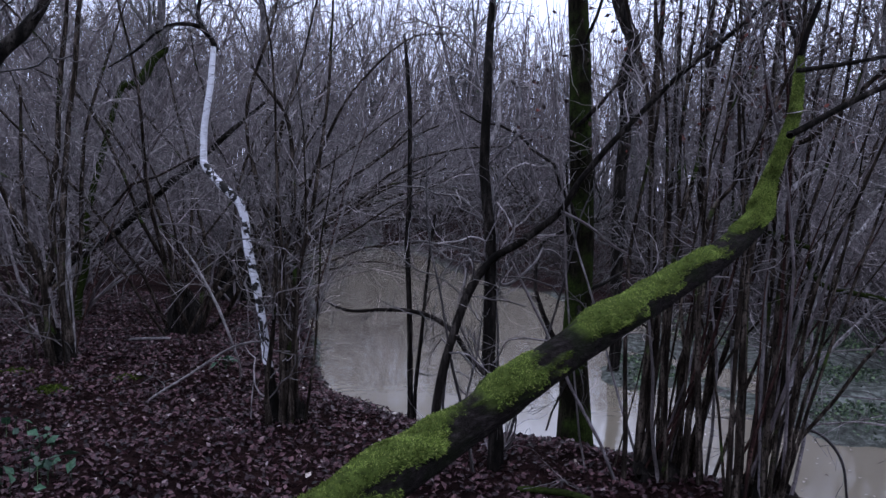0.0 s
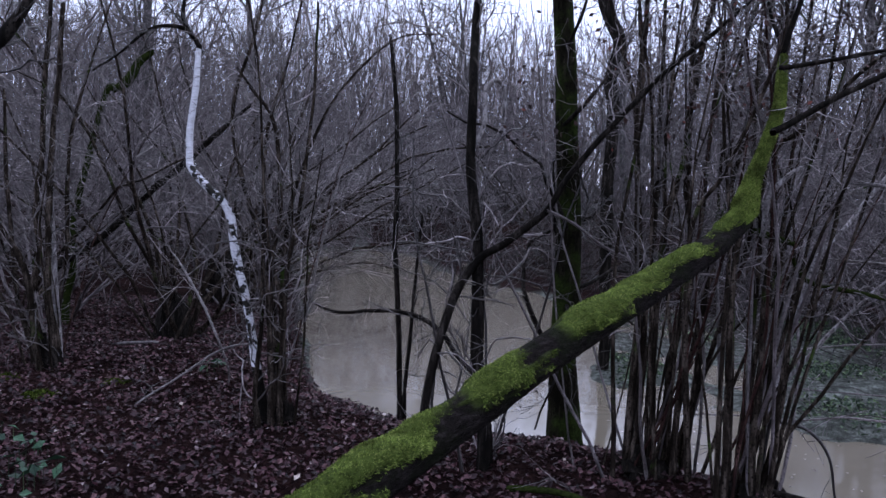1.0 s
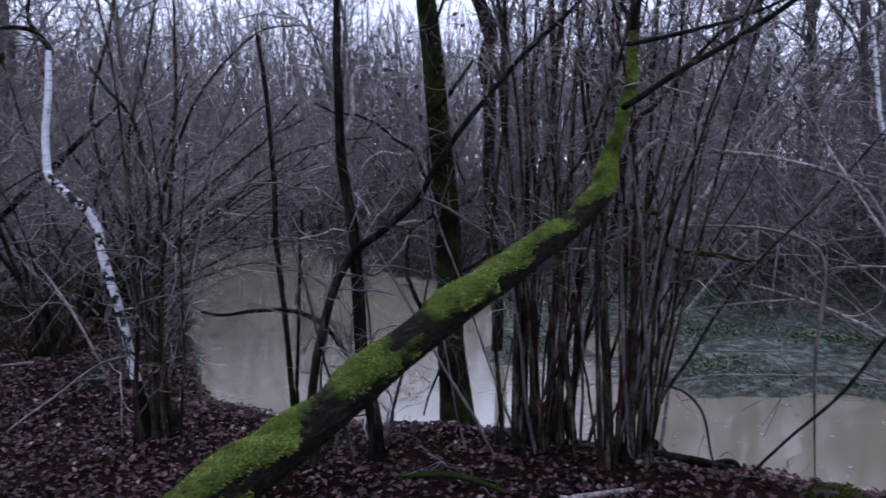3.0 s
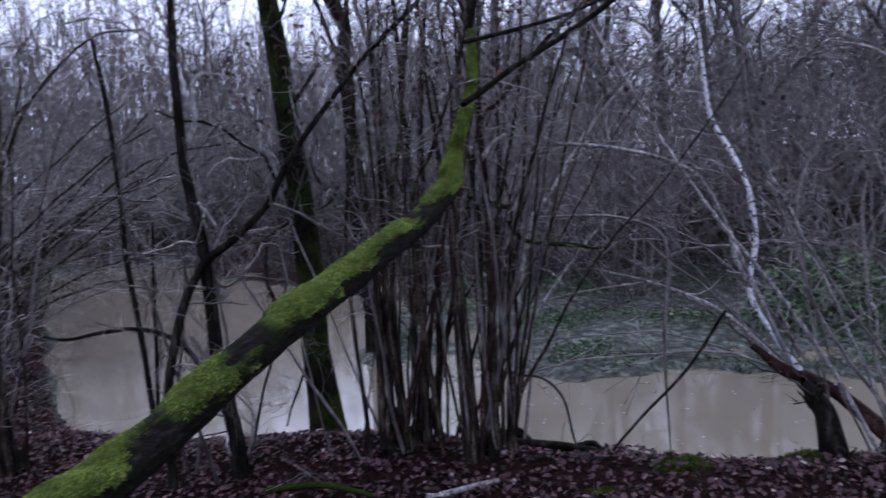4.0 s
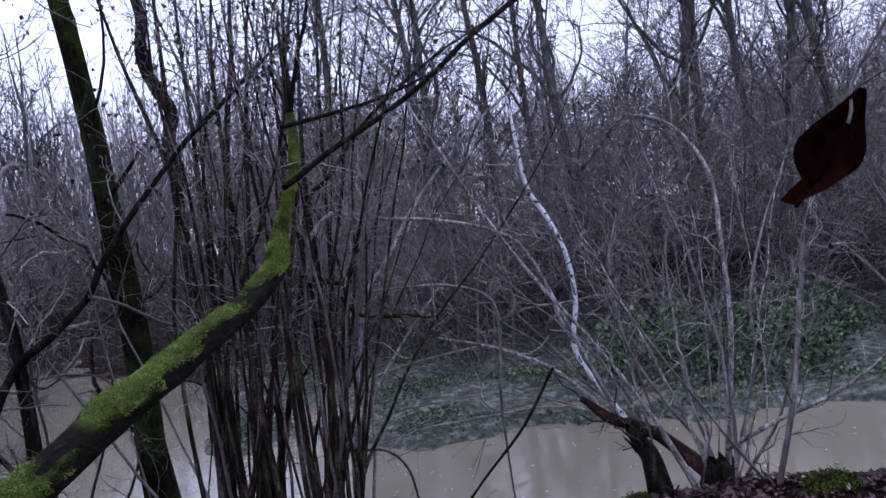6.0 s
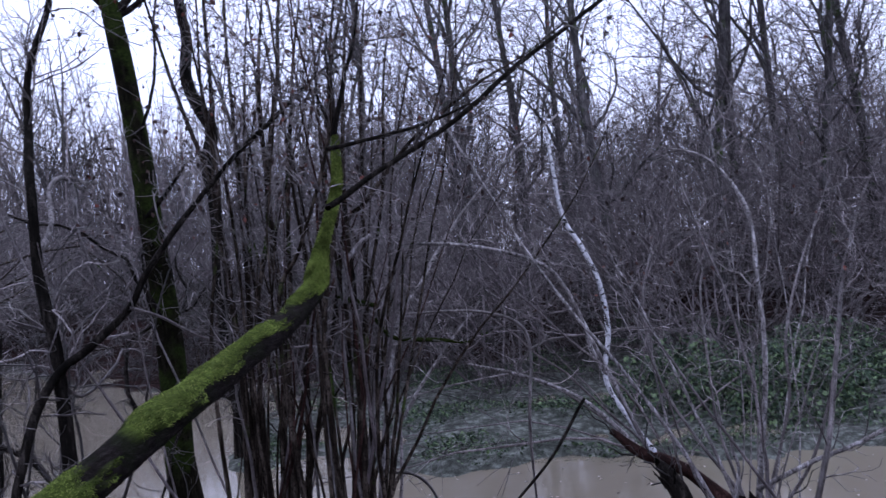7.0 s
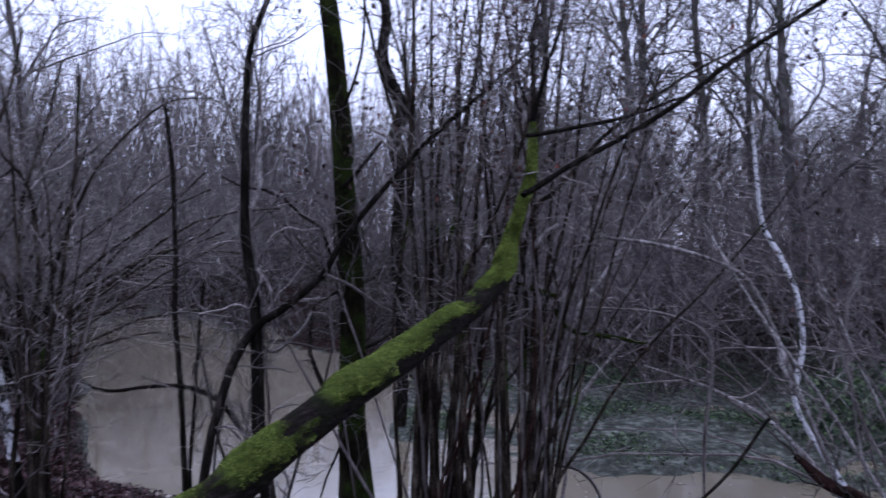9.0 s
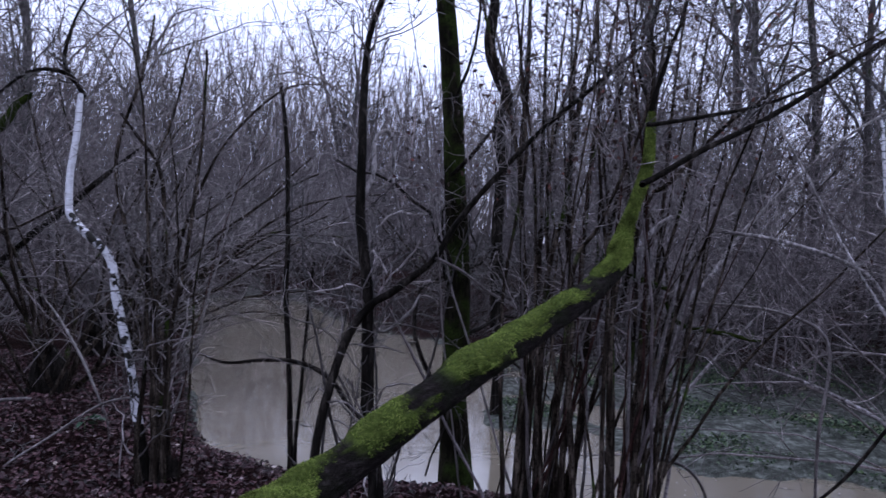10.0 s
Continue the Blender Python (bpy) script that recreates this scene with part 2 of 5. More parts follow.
def ground_height(x, y):
    x, y = np.asarray(x, float), np.asarray(y, float)
    fs = far_side(x, y)
    d = shore_distance(x, y) + 0.09 * wobble(x, y, 3.5, 3) + fs * (0.1 * wobble(x, y, 2.6, 17) + 0.1 * wobble(x, y, 8, 18))
    near = WATER + 0.09 * smooth(0, 0.16, d) + 0.26 * smooth(0.05, 1.05, d) + 0.03 * wobble(x, y, 1.7, 5) * smooth(0.2, 1.5, d)
    flood = WATER + 0.05 * smooth(0, 0.2, d) - 0.022 + 0.032 * smooth(3.4, 5.0, x) + (0.055 * wobble(x, y, 1.9, 8) + 0.03 * wobble(x, y, 6, 28)) * smooth(0, 0.5, d) + 0.35 * smooth(3.5, 9, d)
    land = near * (1 - fs) + flood * fs
    r = np.hypot(x, y)
    hill = 1.2 * smooth(34, 90, r) * smooth(-10, 10, y) + 0.9 * smooth(14, 30, r) * smooth(0, 8, y) + 1.2 * smooth(5, 18, -x) * smooth(6, 12, y)
    hill = hill + 4.0 * smooth(-4, -24, y + 0.3 * x)
    land = land + hill * smooth(1.0, 4.0, d) + 0.012 * wobble(x, y, 9, 11) * smooth(0.1, 0.5, d)
    return np.where(d > 0, land, WATER - 0.04 - np.minimum(0.5, -0.35 * d))


def gz(x, y):
    return float(ground_height(np.array([x]), np.array([y]))[0])


def spaced(lo, hi, step, reach):
    inner = list(np.arange(lo, hi + step / 2, step))
    out, s = inner[-1], step
    while out < reach:
        s *= 1.16
        out += s
        inner.append(out)
    out, s = inner[0], step
    while out > -reach:
        s *= 1.16
        out -= s
        inner.insert(0, out)
    return np.array(inner)


def mesh_from(name, verts, faces, mat, shade=True):
    """A mesh from numpy arrays: faces is (n, 3) or (n, 4)."""
    me = bpy.data.meshes.new(name)
    faces = np.asarray(faces, np.int32)
    n, k = faces.shape
    me.vertices.add(len(verts))
    me.vertices.foreach_set("co", np.ascontiguousarray(verts, np.float32).ravel())
    me.loops.add(n * k)
    me.loops.foreach_set("vertex_index", faces.ravel())
    me.polygons.add(n)
    me.polygons.foreach_set("loop_start", np.arange(0, n * k, k, dtype=np.int32))
    me.polygons.foreach_set("use_smooth", np.full(n, shade))
    me.update(calc_edges=True)
    me.materials.append(mat)
    return me


def build_ground():
    xs, ys = spaced(-6, 8, 0.1, 500), spaced(1, 13, 0.1, 500)
    X, Y = np.meshgrid(xs, ys, indexing="ij")
    Z = ground_height(X, Y)
    v = np.stack([X, Y, Z], -1).reshape(-1, 3)
    i = np.arange(len(xs) * len(ys)).reshape(len(xs), len(ys))
    f = np.stack([i[:-1, :-1], i[1:, :-1], i[1:, 1:], i[:-1, 1:]], -1).reshape(-1, 4)
    me = mesh_from("ground", v, f, forest_floor)
    mud = me.attributes.new("mud", "FLOAT", "POINT")
    shore = np.clip(1 - shore_distance(X, Y) / 0.12, 0, 1)
    mud.data.foreach_set("value", np.maximum(far_side(X, Y) * smooth(16, 9, np.hypot(X, Y)), shore).ravel().astype(np.float32))
    tagged(new("ground", me), "leaf-covered woodland floor sloping to a flooded stream", "ground", kind="structure")


build_ground()
water_mesh = mesh_from("water", np.array([(-16, -14, WATER), (30, -14, WATER), (30, 36, WATER), (-16, 36, WATER)], float), [(0, 1, 2, 3)], muddy_water)
tagged(new("water", water_mesh), "still brown muddy floodwater between wooded banks", "water", kind="structure")


# ---- growing wood ----
def tube_arrays(pts, rad, k):
    """Tapered tubes: pts (m, n, 3), rad (m, n) -> verts, quads."""
    m, n, _ = pts.shape
    t = np.gradient(pts, axis=1)
    t /= np.linalg.norm(t, axis=-1, keepdims=True) + 1e-9
    ref = np.where(np.abs(t[:, :1, 2:3]) > 0.8, np.array([1.0, 0.2, 0]), np.array([0, 0.1, 1.0]))
    u = np.cross(t, ref)
    u /= np.linalg.norm(u, axis=-1, keepdims=True) + 1e-9
    w = np.cross(t, u)
    a = np.arange(k) * 2 * np.pi / k
    ring = u[:, :, None] * np.cos(a)[:, None] + w[:, :, None] * np.sin(a)[:, None]
    v = (pts[:, :, None] + ring * rad[:, :, None, None]).reshape(-1, 3)
    i = np.arange(m * n * k).reshape(m, n, k)
    j = np.roll(i, -1, 2)
    f = np.stack([i[:, :-1], j[:, :-1], j[:, 1:], i[:, 1:]], -1).reshape(-1, 4)
    return v, f


def tube_mesh(name, sets, mat):
    vs, fs, off = [], [], 0
    for pts, rad, k in sets:
        v, f = tube_arrays(pts, rad, k)
        vs.append(v)
        fs.append(f + off)
        off += len(v)
    return mesh_from(name, np.concatenate(vs), np.concatenate(fs), mat)


def unit(v):
    return v / (np.linalg.norm(v, axis=-1, keepdims=True) + 1e-9)


def strands(rng, start, way, length, radius, steps, wander=0.15, lift=0.0, tip=0.3):
    p, d = start.copy(), unit(way)
    pts, seg = [p], length / steps
    for _ in range(steps):
        d = unit(d + wander * rng.normal(size=d.shape) + np.array([0, 0, lift]))
        p = p + d * seg[:, None]
        pts.append(p)
    return np.stack(pts, 1), radius[:, None] * np.linspace(1, tip, steps + 1)


def shoots(rng, pts, rad, count, lo, hi, spread, length, thin, up=0.25, least=0.0015):
    """Side shoots: count on each strand, between lo and hi of its length."""
    m, n, _ = pts.shape
    which = np.repeat(np.arange(m), count)
    s = rng.uniform(lo, hi, m * count) * (n - 1)
    i = np.minimum(s.astype(int), n - 2)
    f = (s - i)[:, None]
    base = pts[which, i] * (1 - f) + pts[which, i + 1] * f
    along = unit(pts[which, i + 1] - pts[which, i])
    side = unit(np.cross(along, rng.normal(size=along.shape)))
    ang = rng.uniform(0.5, 1.2, (m * count, 1)) * spread
    way = along * np.cos(ang) + side * np.sin(ang) + np.array([0, 0, up])
    r = np.maximum(least, rad[which, i] * thin * rng.uniform(0.6, 1.1, m * count))
    return base, way, length * rng.uniform(0.45, 1.2, m * count), r


def guide(points, rng, wob=0.2, per=6):
    """A smooth line with radii through (x, y, z, r) control points."""
    p = np.array(points, float)
    p = np.concatenate([[2 * p[0] - p[1]], p, [2 * p[-1] - p[-2]]])
    s = np.linspace(0, 1, per, endpoint=False)[:, None]
    out = []
    for a, b, c, d in zip(p, p[1:], p[2:], p[3:]):
        out.append(0.5 * (2 * b + (c - a) * s + (2 * a - 5 * b + 4 * c - d) * s**2 + (3 * b - a - 3 * c + d) * s**3))
    q = np.concatenate(out + [p[-2:-1]])
    q[:, 3] = np.maximum(q[:, 3], 0.0012)
    run = np.concatenate([[0], np.cumsum(np.linalg.norm(np.diff(q[:, :3], axis=0), axis=1))])
    knots = np.arange(0, run[-1] + 0.8, 0.4)
    sway = np.stack([np.interp(run, knots, rng.normal(size=len(knots))) for _ in range(4)], -1)
    q[1:-1, :3] += sway[1:-1, :3] * np.minimum(q[1:-1, 3:], 0.04) * wob * 2.5
    q[:, 3] *= 1 + min(0.08, wob * 0.4) * sway[:, 3]
    return q[None, :, :3], q[None, :, 3]


def thing(name, loc, label, category, group="", kind=""):
    ob = new(name)
    ob.location = loc
    ob.empty_display_size = 0.2
    return tagged(ob, label, category, group, kind)


def part(name, me, parent, label=""):
    ob = new(name, me)
    if name in ("spray", "moss", "leaves", "stalks"):
        tagged(ob, kind="stuff")
    ob.parent = parent
    if parent.type == "EMPTY":
        ob.matrix_parent_inverse = Matrix.Translation(-parent.location)
    return tagged(ob, label)


def sides(r):
    return 14 if r > 0.05 else 9 if r > 0.02 else 6 if r > 0.008 else 4


TIPS = []


def twig_sets(rng, pts, rad, amount, length, lo=0.3, fine=4, up=0.2, finest=0):
    """Two or three orders of bare twigs on a stem."""
    a = strands(rng, *shoots(rng, pts, rad, amount, lo, 0.98, 1.0, length, 0.4, up, 0.0027), 7, 0.3, 0.01, 0.4)
    a = (a[0], np.minimum(a[1], 0.005))
    sets = [(*a, 4)]
    b = strands(rng, *shoots(rng, *a, fine, 0.15, 0.98, 0.9, length * 0.55, 0.6, 0.05, 0.0019), 5, 0.32, 0.0, 0.55)
    sets.append((*b, 3))
    TIPS.append(b[0][:, -1])
    if finest:
        c = strands(rng, *shoots(rng, *b, finest, 0.2, 1.0, 0.9, length * 0.25, 0.7, 0.05, 0.0015), 3, 0.25, 0.0, 0.5)
        sets.append((*c, 3))
    return sets


def stem(parent, seed, points, mat, twigs=0, twig_mat=None, length=0.5, rooted=False, name="stem", label="", lo=0.3, fine=4, finest=0, wob=0.2):
    rng = np.random.default_rng(seed)
    if rooted:
        x, y, z, r = points[0]
        points = [(x, y, min(z, gz(x, y)) - 0.12, r * 1.12)] + list(points)
    pts, rad = guide(points, rng, wob)
    ob = part(name, tube_mesh(name, [(pts, rad, sides(points[len(points) // 2][3]))], mat), parent, label)
    if twigs:
        part("spray", tube_mesh("spray", twig_sets(rng, pts, rad, twigs, length, lo, fine, finest=finest), twig_mat or twig_bark), ob)
    return pts, rad


def leaves(rng, centre, size, tilt, name, mat, flat=False):
    """Folded pointed leaves, one island each."""
    n = len(centre)
    yaw = rng.uniform(0, 6.283, n)
    a = np.stack([np.cos(yaw), np.sin(yaw), rng.normal(size=n) * tilt], -1)
    a = unit(a)
    b = unit(np.cross(np.stack([rng.normal(size=n) * tilt, rng.normal(size=n) * tilt, np.ones(n)], -1), a))
    c = np.cross(a, b)
    s = (size * rng.uniform(0.6, 1.3, n))[:, None]
    fold = rng.uniform(-0.1, 0.35, (n, 1))
    w = rng.uniform(0.25, 0.38, (n, 1))
    v = np.stack([centre - a * s * 0.5, centre + (b * w - a * 0.08) * s + c * s * fold, centre + a * s * 0.5 + c * s * fold * 0.6,
                  centre - (b * w + a * 0.08) * s + c * s * fold], 1).reshape(-1, 3)
    i = np.arange(n)[:, None] * 4
    f = np.concatenate([i + np.array([0, 1, 2]), i + np.array([0, 2, 3])])
    return mesh_from(name, v, f, mat, False)


# ---- the leaning mossy trunk ----
def leaning_trunk():
    rng = np.random.default_rng(21)
    body = [(-1.95, 0.45, -0.1, 0.15), (-1.55, 0.85, 0.16, 0.12), (-0.9, 1.45, 0.47, 0.095)] + [(-0.24, 2.05, 0.76, 0.0748), (0.05, 2.41, 0.86, 0.0701), (0.49, 2.75, 1.1, 0.0672), (0.95, 3.17, 1.29, 0.0587), (1.28, 3.49, 1.43, 0.0557), (1.46, 3.68, 1.55, 0.0539), (1.54, 3.77, 1.72, 0.035), (1.63, 3.87, 1.9, 0.027), (1.71, 3.96, 2.09, 0.022), (1.76, 4.06, 2.34, 0.0178)]
    base = thing("fallen_tree", (-1.95, 0.45, 0), "fallen dark trunk leaning over the bank, coated in bright green moss", "fallen tree")
    pts, rad = guide(body, rng, 0.05, 14)
    k = 40
    v, f = tube_arrays(pts, rad, k)
    ring = v.reshape(-1, k, 3)
    mid = pts[0][:, None]
    out = ring - mid
    n_up = unit(out)[..., 2]
    x, z = ring[..., 0], ring[..., 1]
    lump = 1 + 0.05 * wobble(x * 1.0 + n_up * 0.2, z + n_up * 0.3, 14, 4) + 0.035 * wobble(x * 0.3 + n_up * 1.5, z * 0.3 - n_up * 0.6, 60, 14) + 0.04 * wobble(x + n_up * 0.1, z - n_up * 0.3, 45, 9)
    ring = mid + out * lump[..., None]
    # Moss thins downward; the bare dark underside also paints in the trunk's shade.
    cover = 1.4 * n_up - 0.42 + 0.55 * smooth(1.44, 1.56, x) + 0.45 * wobble(x, z + n_up * 0.4, 12, 2) + 0.25 * wobble(x, z + n_up, 38, 6)
    bare = smooth(0.0, 0.05, x) * smooth(0.22, 0.1, x) * 1.0 + smooth(0.3, 0.36, x) * smooth(0.52, 0.46, x) * smooth(0.45, 0.7, n_up) * 1.7
    bare = bare + smooth(0.92, 1.1, x) * smooth(1.46, 1.38, x) * 0.55
    moss = smooth(-0.15, 0.2, cover - bare)
    pad = moss * (0.006 + 0.007 * (1 + wobble(x + n_up * 0.15, z - n_up * 0.2, 24, 12)))
    pad = pad * np.minimum(1.0, np.linalg.norm(out, axis=-1) / 0.065) ** 1.5 * (1 - 0.6 * smooth(1.46, 1.56, x))
    ring = ring + unit(out) * pad[..., None]
    me = mesh_from("trunk", ring.reshape(-1, 3), f, log_bark)
    me.attributes.new("moss", "FLOAT", "POINT").data.foreach_set("value", moss.ravel().astype(np.float32))
    part("trunk", me, base)
    # tufts
    rows, cols = ring.shape[:2]
    visible = np.where((x > -1.0))
    w = moss[visible] * np.linalg.norm(out, axis=-1)[visible]
    pick = rng.choice(len(w), 64000, p=w / w.sum())
    i, j = visible[0][pick], visible[1][pick]
    i2, j2 = np.minimum(i + 1, rows - 1), (j + 1) % k
    s, t = rng.uniform(0, 1, (2, len(pick), 1))
    p = ring[i, j] * (1 - s) * (1 - t) + ring[i2, j] * s * (1 - t) + ring[i, j2] * (1 - s) * t + ring[i2, j2] * s * t
    nrm = unit(p - pts[0][i])
    d = unit(nrm + 0.55 * rng.normal(size=nrm.shape) + np.array([0, 0, -0.35]))
    side = unit(np.cross(d, rng.normal(size=d.shape)))
    side2 = np.cross(d, side)
    h = rng.uniform(0.004, 0.013, (len(p), 1)) * (1.3 - 0.5 * np.clip(nrm[:, 2:], 0, 1))
    r = h * 0.16 + 0.0006
    q = p - nrm * 0.002
    vv = np.stack([q + side * r, q - side * r * 0.5 + side2 * r, q - side * r * 0.5 - side2 * r, q + d * h], 1).reshape(-1, 3)
    a = np.arange(len(p))[:, None] * 4
    ff = np.concatenate([a + np.array([0, 1, 3]), a + np.array([1, 2, 3]), a + np.array([2, 0, 3])])
    part("moss", mesh_from("moss", vv, ff, moss_green, False), base, "bright green moss cushions")
    stem(base, 31, [(1.51, 3.53, 1.91, 0.0176), (1.57, 3.53, 1.94, 0.0177), (1.78, 3.5, 2.08, 0.0165), (2.07, 3.49, 2.23, 0.017), (2.31, 3.44, 2.38, 0.0157), (2.53, 3.4, 2.55, 0.0159), (2.82, 3.39, 2.74, 0.0134), (3.14, 3.36, 2.94, 0.0122), (3.51, 3.31, 3.16, 0.0078)], dark_bark, 12, dark_twig, 0.45, name="limb")
    stem(base, 32, [(1.56, 3.62, 2.21, 0.0111), (1.63, 3.61, 2.22, 0.0112), (1.86, 3.57, 2.26, 0.0099), (2.09, 3.53, 2.31, 0.0086), (2.34, 3.48, 2.4, 0.0058)], dark_bark, 6, dark_twig, 0.3, name="limb")
    top = body[-1]
    for n in range(3):
        way = np.array([[0.1 * n - 0.1, 0.1, 0.5]])
        pts2, rad2 = strands(rng, np.array([top[:3]]), way, np.array([0.3 + 0.3 * n]), np.array([0.016]), 7, 0.12, 0.1, 0.4)
        part("limb", tube_mesh("limb", [(pts2, rad2, 6)], dark_bark), base)
        part("spray", tube_mesh("spray", twig_sets(rng, pts2, rad2, 8, 0.35), dark_twig), base)


leaning_trunk()


# ---- trees on the near bank ----
def mossy_tree():
    rng = np.random.default_rng(5)
    t = thing("alder_tree", (1.0, 5.65, -0.2), "straight tree trunk furred with dark green moss at the water's edge", "tree")
    top = [(0.85, 5.6, 5.6, 0.045), (0.95, 5.7, 7.2, 0.03), (0.9, 5.8, 9.0, 0.012)]
    pts, rad = stem(t, 6, [(1, 5.64, -0.18, 0.1382), (0.99, 5.66, 0.03, 0.1179), (0.99, 5.66, 0.24, 0.1075), (0.99, 5.66, 0.77, 0.0967), (0.97, 5.6, 1.41, 0.0871), (0.92, 5.55, 2.19, 0.0778), (0.87, 5.55, 2.96, 0.0694), (0.8, 5.59, 3.7, 0.0622), (0.81, 5.58, 4.17, 0.0544)] + top, mossy_bark, 0, rooted=True, name="trunk", wob=0.06)
    a = strands(rng, *shoots(rng, pts, rad, 12, 0.62, 0.97, 0.9, 1.8, 0.45, 0.3, 0.008), 8, 0.16, 0.05, 0.3)
    for m in range(len(a[0])):
        one = (a[0][m : m + 1], a[1][m : m + 1])
        limb = part("limb", tube_mesh("limb", [(*one, 6)], dark_bark), t)
        part("spray", tube_mesh("spray", twig_sets(rng, *one, 9, 0.7, 0.2, 4, finest=1), dark_twig), limb)
    b = strands(rng, *shoots(rng, pts, rad, 9, 0.28, 0.6, 1.1, 1.4, 0.2, 0.1, 0.006), 9, 0.26, 0.02, 0.35)
    for m in range(len(b[0])):
        one = (b[0][m : m + 1], b[1][m : m + 1])
        limb = part("limb", tube_mesh("limb", [(*one, 6)], dark_bark), t)
        part("spray", tube_mesh("spray", twig_sets(rng, *one, 8, 0.45, 0.2, 4), dark_twig), limb)
    stem(t, 71, [(0.9, 5.5, 2.1, 0.018), (1.03, 5.4, 2.25, 0.014), (1.16, 5.35, 2.42, 0.008)], dark_bark, name="snag")


mossy_tree()


def slender_tree():
    t = thing("slender_tree", (0.35, 4.65, -0.1), "slender dark mossy tree with pale crooked side branches", "tree")
    stem(t, 81, [(0.35, 4.65, -0.08, 0.0504), (0.34, 4.67, 0.29, 0.042), (0.31, 4.7, 0.75, 0.0369), (0.27, 4.74, 1.29, 0.0336), (0.24, 4.8, 1.76, 0.0304), (0.22, 4.86, 2.27, 0.0288), (0.25, 5.08, 2.66, 0.0255), (0.3, 5.11, 3.01, 0.0223), (0.42, 5.1, 3.36, 0.0191), (0.47, 5.08, 3.67, 0.0121)], dark_bark, 52, twig_bark, 0.7, True, "trunk", lo=0.12, fine=4, finest=0, wob=0.25)
    stem(t, 82, [(0.32, 4.73, 0.41, 0.017), (0.2, 4.94, 0.56, 0.0159), (0.05, 5.15, 0.73, 0.0165), (-0.18, 5.36, 0.8, 0.0153), (-0.38, 5.56, 0.78, 0.0139), (-0.66, 5.76, 0.76, 0.0103), (-0.99, 5.97, 0.85, 0.0064)], dark_bark, 9, dark_twig, 0.3, name="limb", wob=0.8)
    stem(t, 83, [(0.26, 4.82, 1.79, 0.017), (0.34, 5.04, 2.06, 0.0159), (0.34, 5.16, 2.26, 0.0144), (0.41, 5.26, 2.34, 0.0147), (0.47, 5.31, 2.26, 0.0148), (0.47, 5.34, 2.01, 0.0131), (0.55, 5.42, 1.75, 0.0095), (0.55, 5.42, 1.67, 0.0057)], grey_bark, 8, twig_bark, 0.3, name="limb", label="pale hooked branch", wob=0.6)
    rng = np.random.default_rng(84)
    for m in range(5):
        x, y = 0.3 + 0.3 * rng.uniform(-1, 1), 4.75 + 0.25 * rng.uniform(-1, 1)
        pts, rad = strands(rng, np.array([[x, y, gz(x, y) - 0.05]]), np.array([[rng.uniform(-0.2, 0.25), 0.1, 1]]),
                           np.array([rng.uniform(0.9, 2.2)]), np.array([0.012]), 9, 0.09, 0.04, 0.3)
        sucker = part("sucker", tube_mesh("sucker", [(pts, rad, 5)], dark_twig), t)
        part("spray", tube_mesh("spray", twig_sets(rng, pts, rad, 8, 0.35), dark_twig), sucker)


slender_tree()


def leaning_sapling():
    t = thing("leaning_sapling", (0.0, 4.6, 0), "thin dark sapling leaning out over the water", "sapling")
    stem(t, 91, [(-0.01, 4.56, 0.14, 0.0279), (0, 4.53, 0.38, 0.026), (0.08, 4.57, 0.7, 0.0245), (0.17, 4.63, 1.01, 0.0247), (0.29, 4.69, 1.22, 0.0233), (0.45, 4.59, 1.35, 0.0211), (0.66, 4.5, 1.53, 0.0191), (0.77, 4.47, 1.71, 0.0189), (1, 4.44, 1.99, 0.0171), (1.26, 4.4, 2.28, 0.0154), (1.51, 4.37, 2.5, 0.0122), (1.72, 4.33, 2.69, 0.0105), (1.93, 4.29, 2.87, 0.0059)], dark_bark, 36, twig_bark, 0.6, True, "trunk", lo=0.2, fine=4, finest=0, wob=0.25)
    stem(t, 92, [(0.29, 4.69, 1.22, 0.0133), (0.4, 4.87, 1.06, 0.0104), (0.58, 4.98, 1.18, 0.0088), (0.65, 5.09, 1.28, 0.0072)], twig_bark, 6, twig_bark, 0.25, name="limb")
    stem(t, 93, [(0.66, 4.5, 1.53, 0.0111), (0.84, 4.6, 1.45, 0.0081), (1.03, 4.69, 1.32, 0.0083), (1.22, 4.79, 1.24, 0.0051)], twig_bark, 6, twig_bark, 0.25, name="limb")


leaning_sapling()


def pole_shoots():
    for n, (pts, loc) in enumerate((([(-0.2, 6.44, -0.29, 0.0232), (-0.24, 6.49, 0.41, 0.0232), (-0.28, 6.6, 1.33, 0.0233), (-0.31, 6.76, 2.27, 0.0213), (-0.38, 6.91, 2.95, 0.0144)], (-0.2, 6.44, -0.3)), ([(-0.16, 6.39, -0.24, 0.0161), (-0.15, 6.42, 0.24, 0.0161), (-0.12, 6.46, 0.79, 0.0138), (-0.06, 6.5, 1.44, 0.0115)], (-0.15, 6.4, -0.3)))):
        t = thing("alder_shoot", loc, "thin upright bare shoot standing at the pool's edge", "sapling", "shoots at the pool edge")
        stem(t, 100 + n, pts, dark_bark, 7, dark_twig, 0.4, True)


pole_shoots()


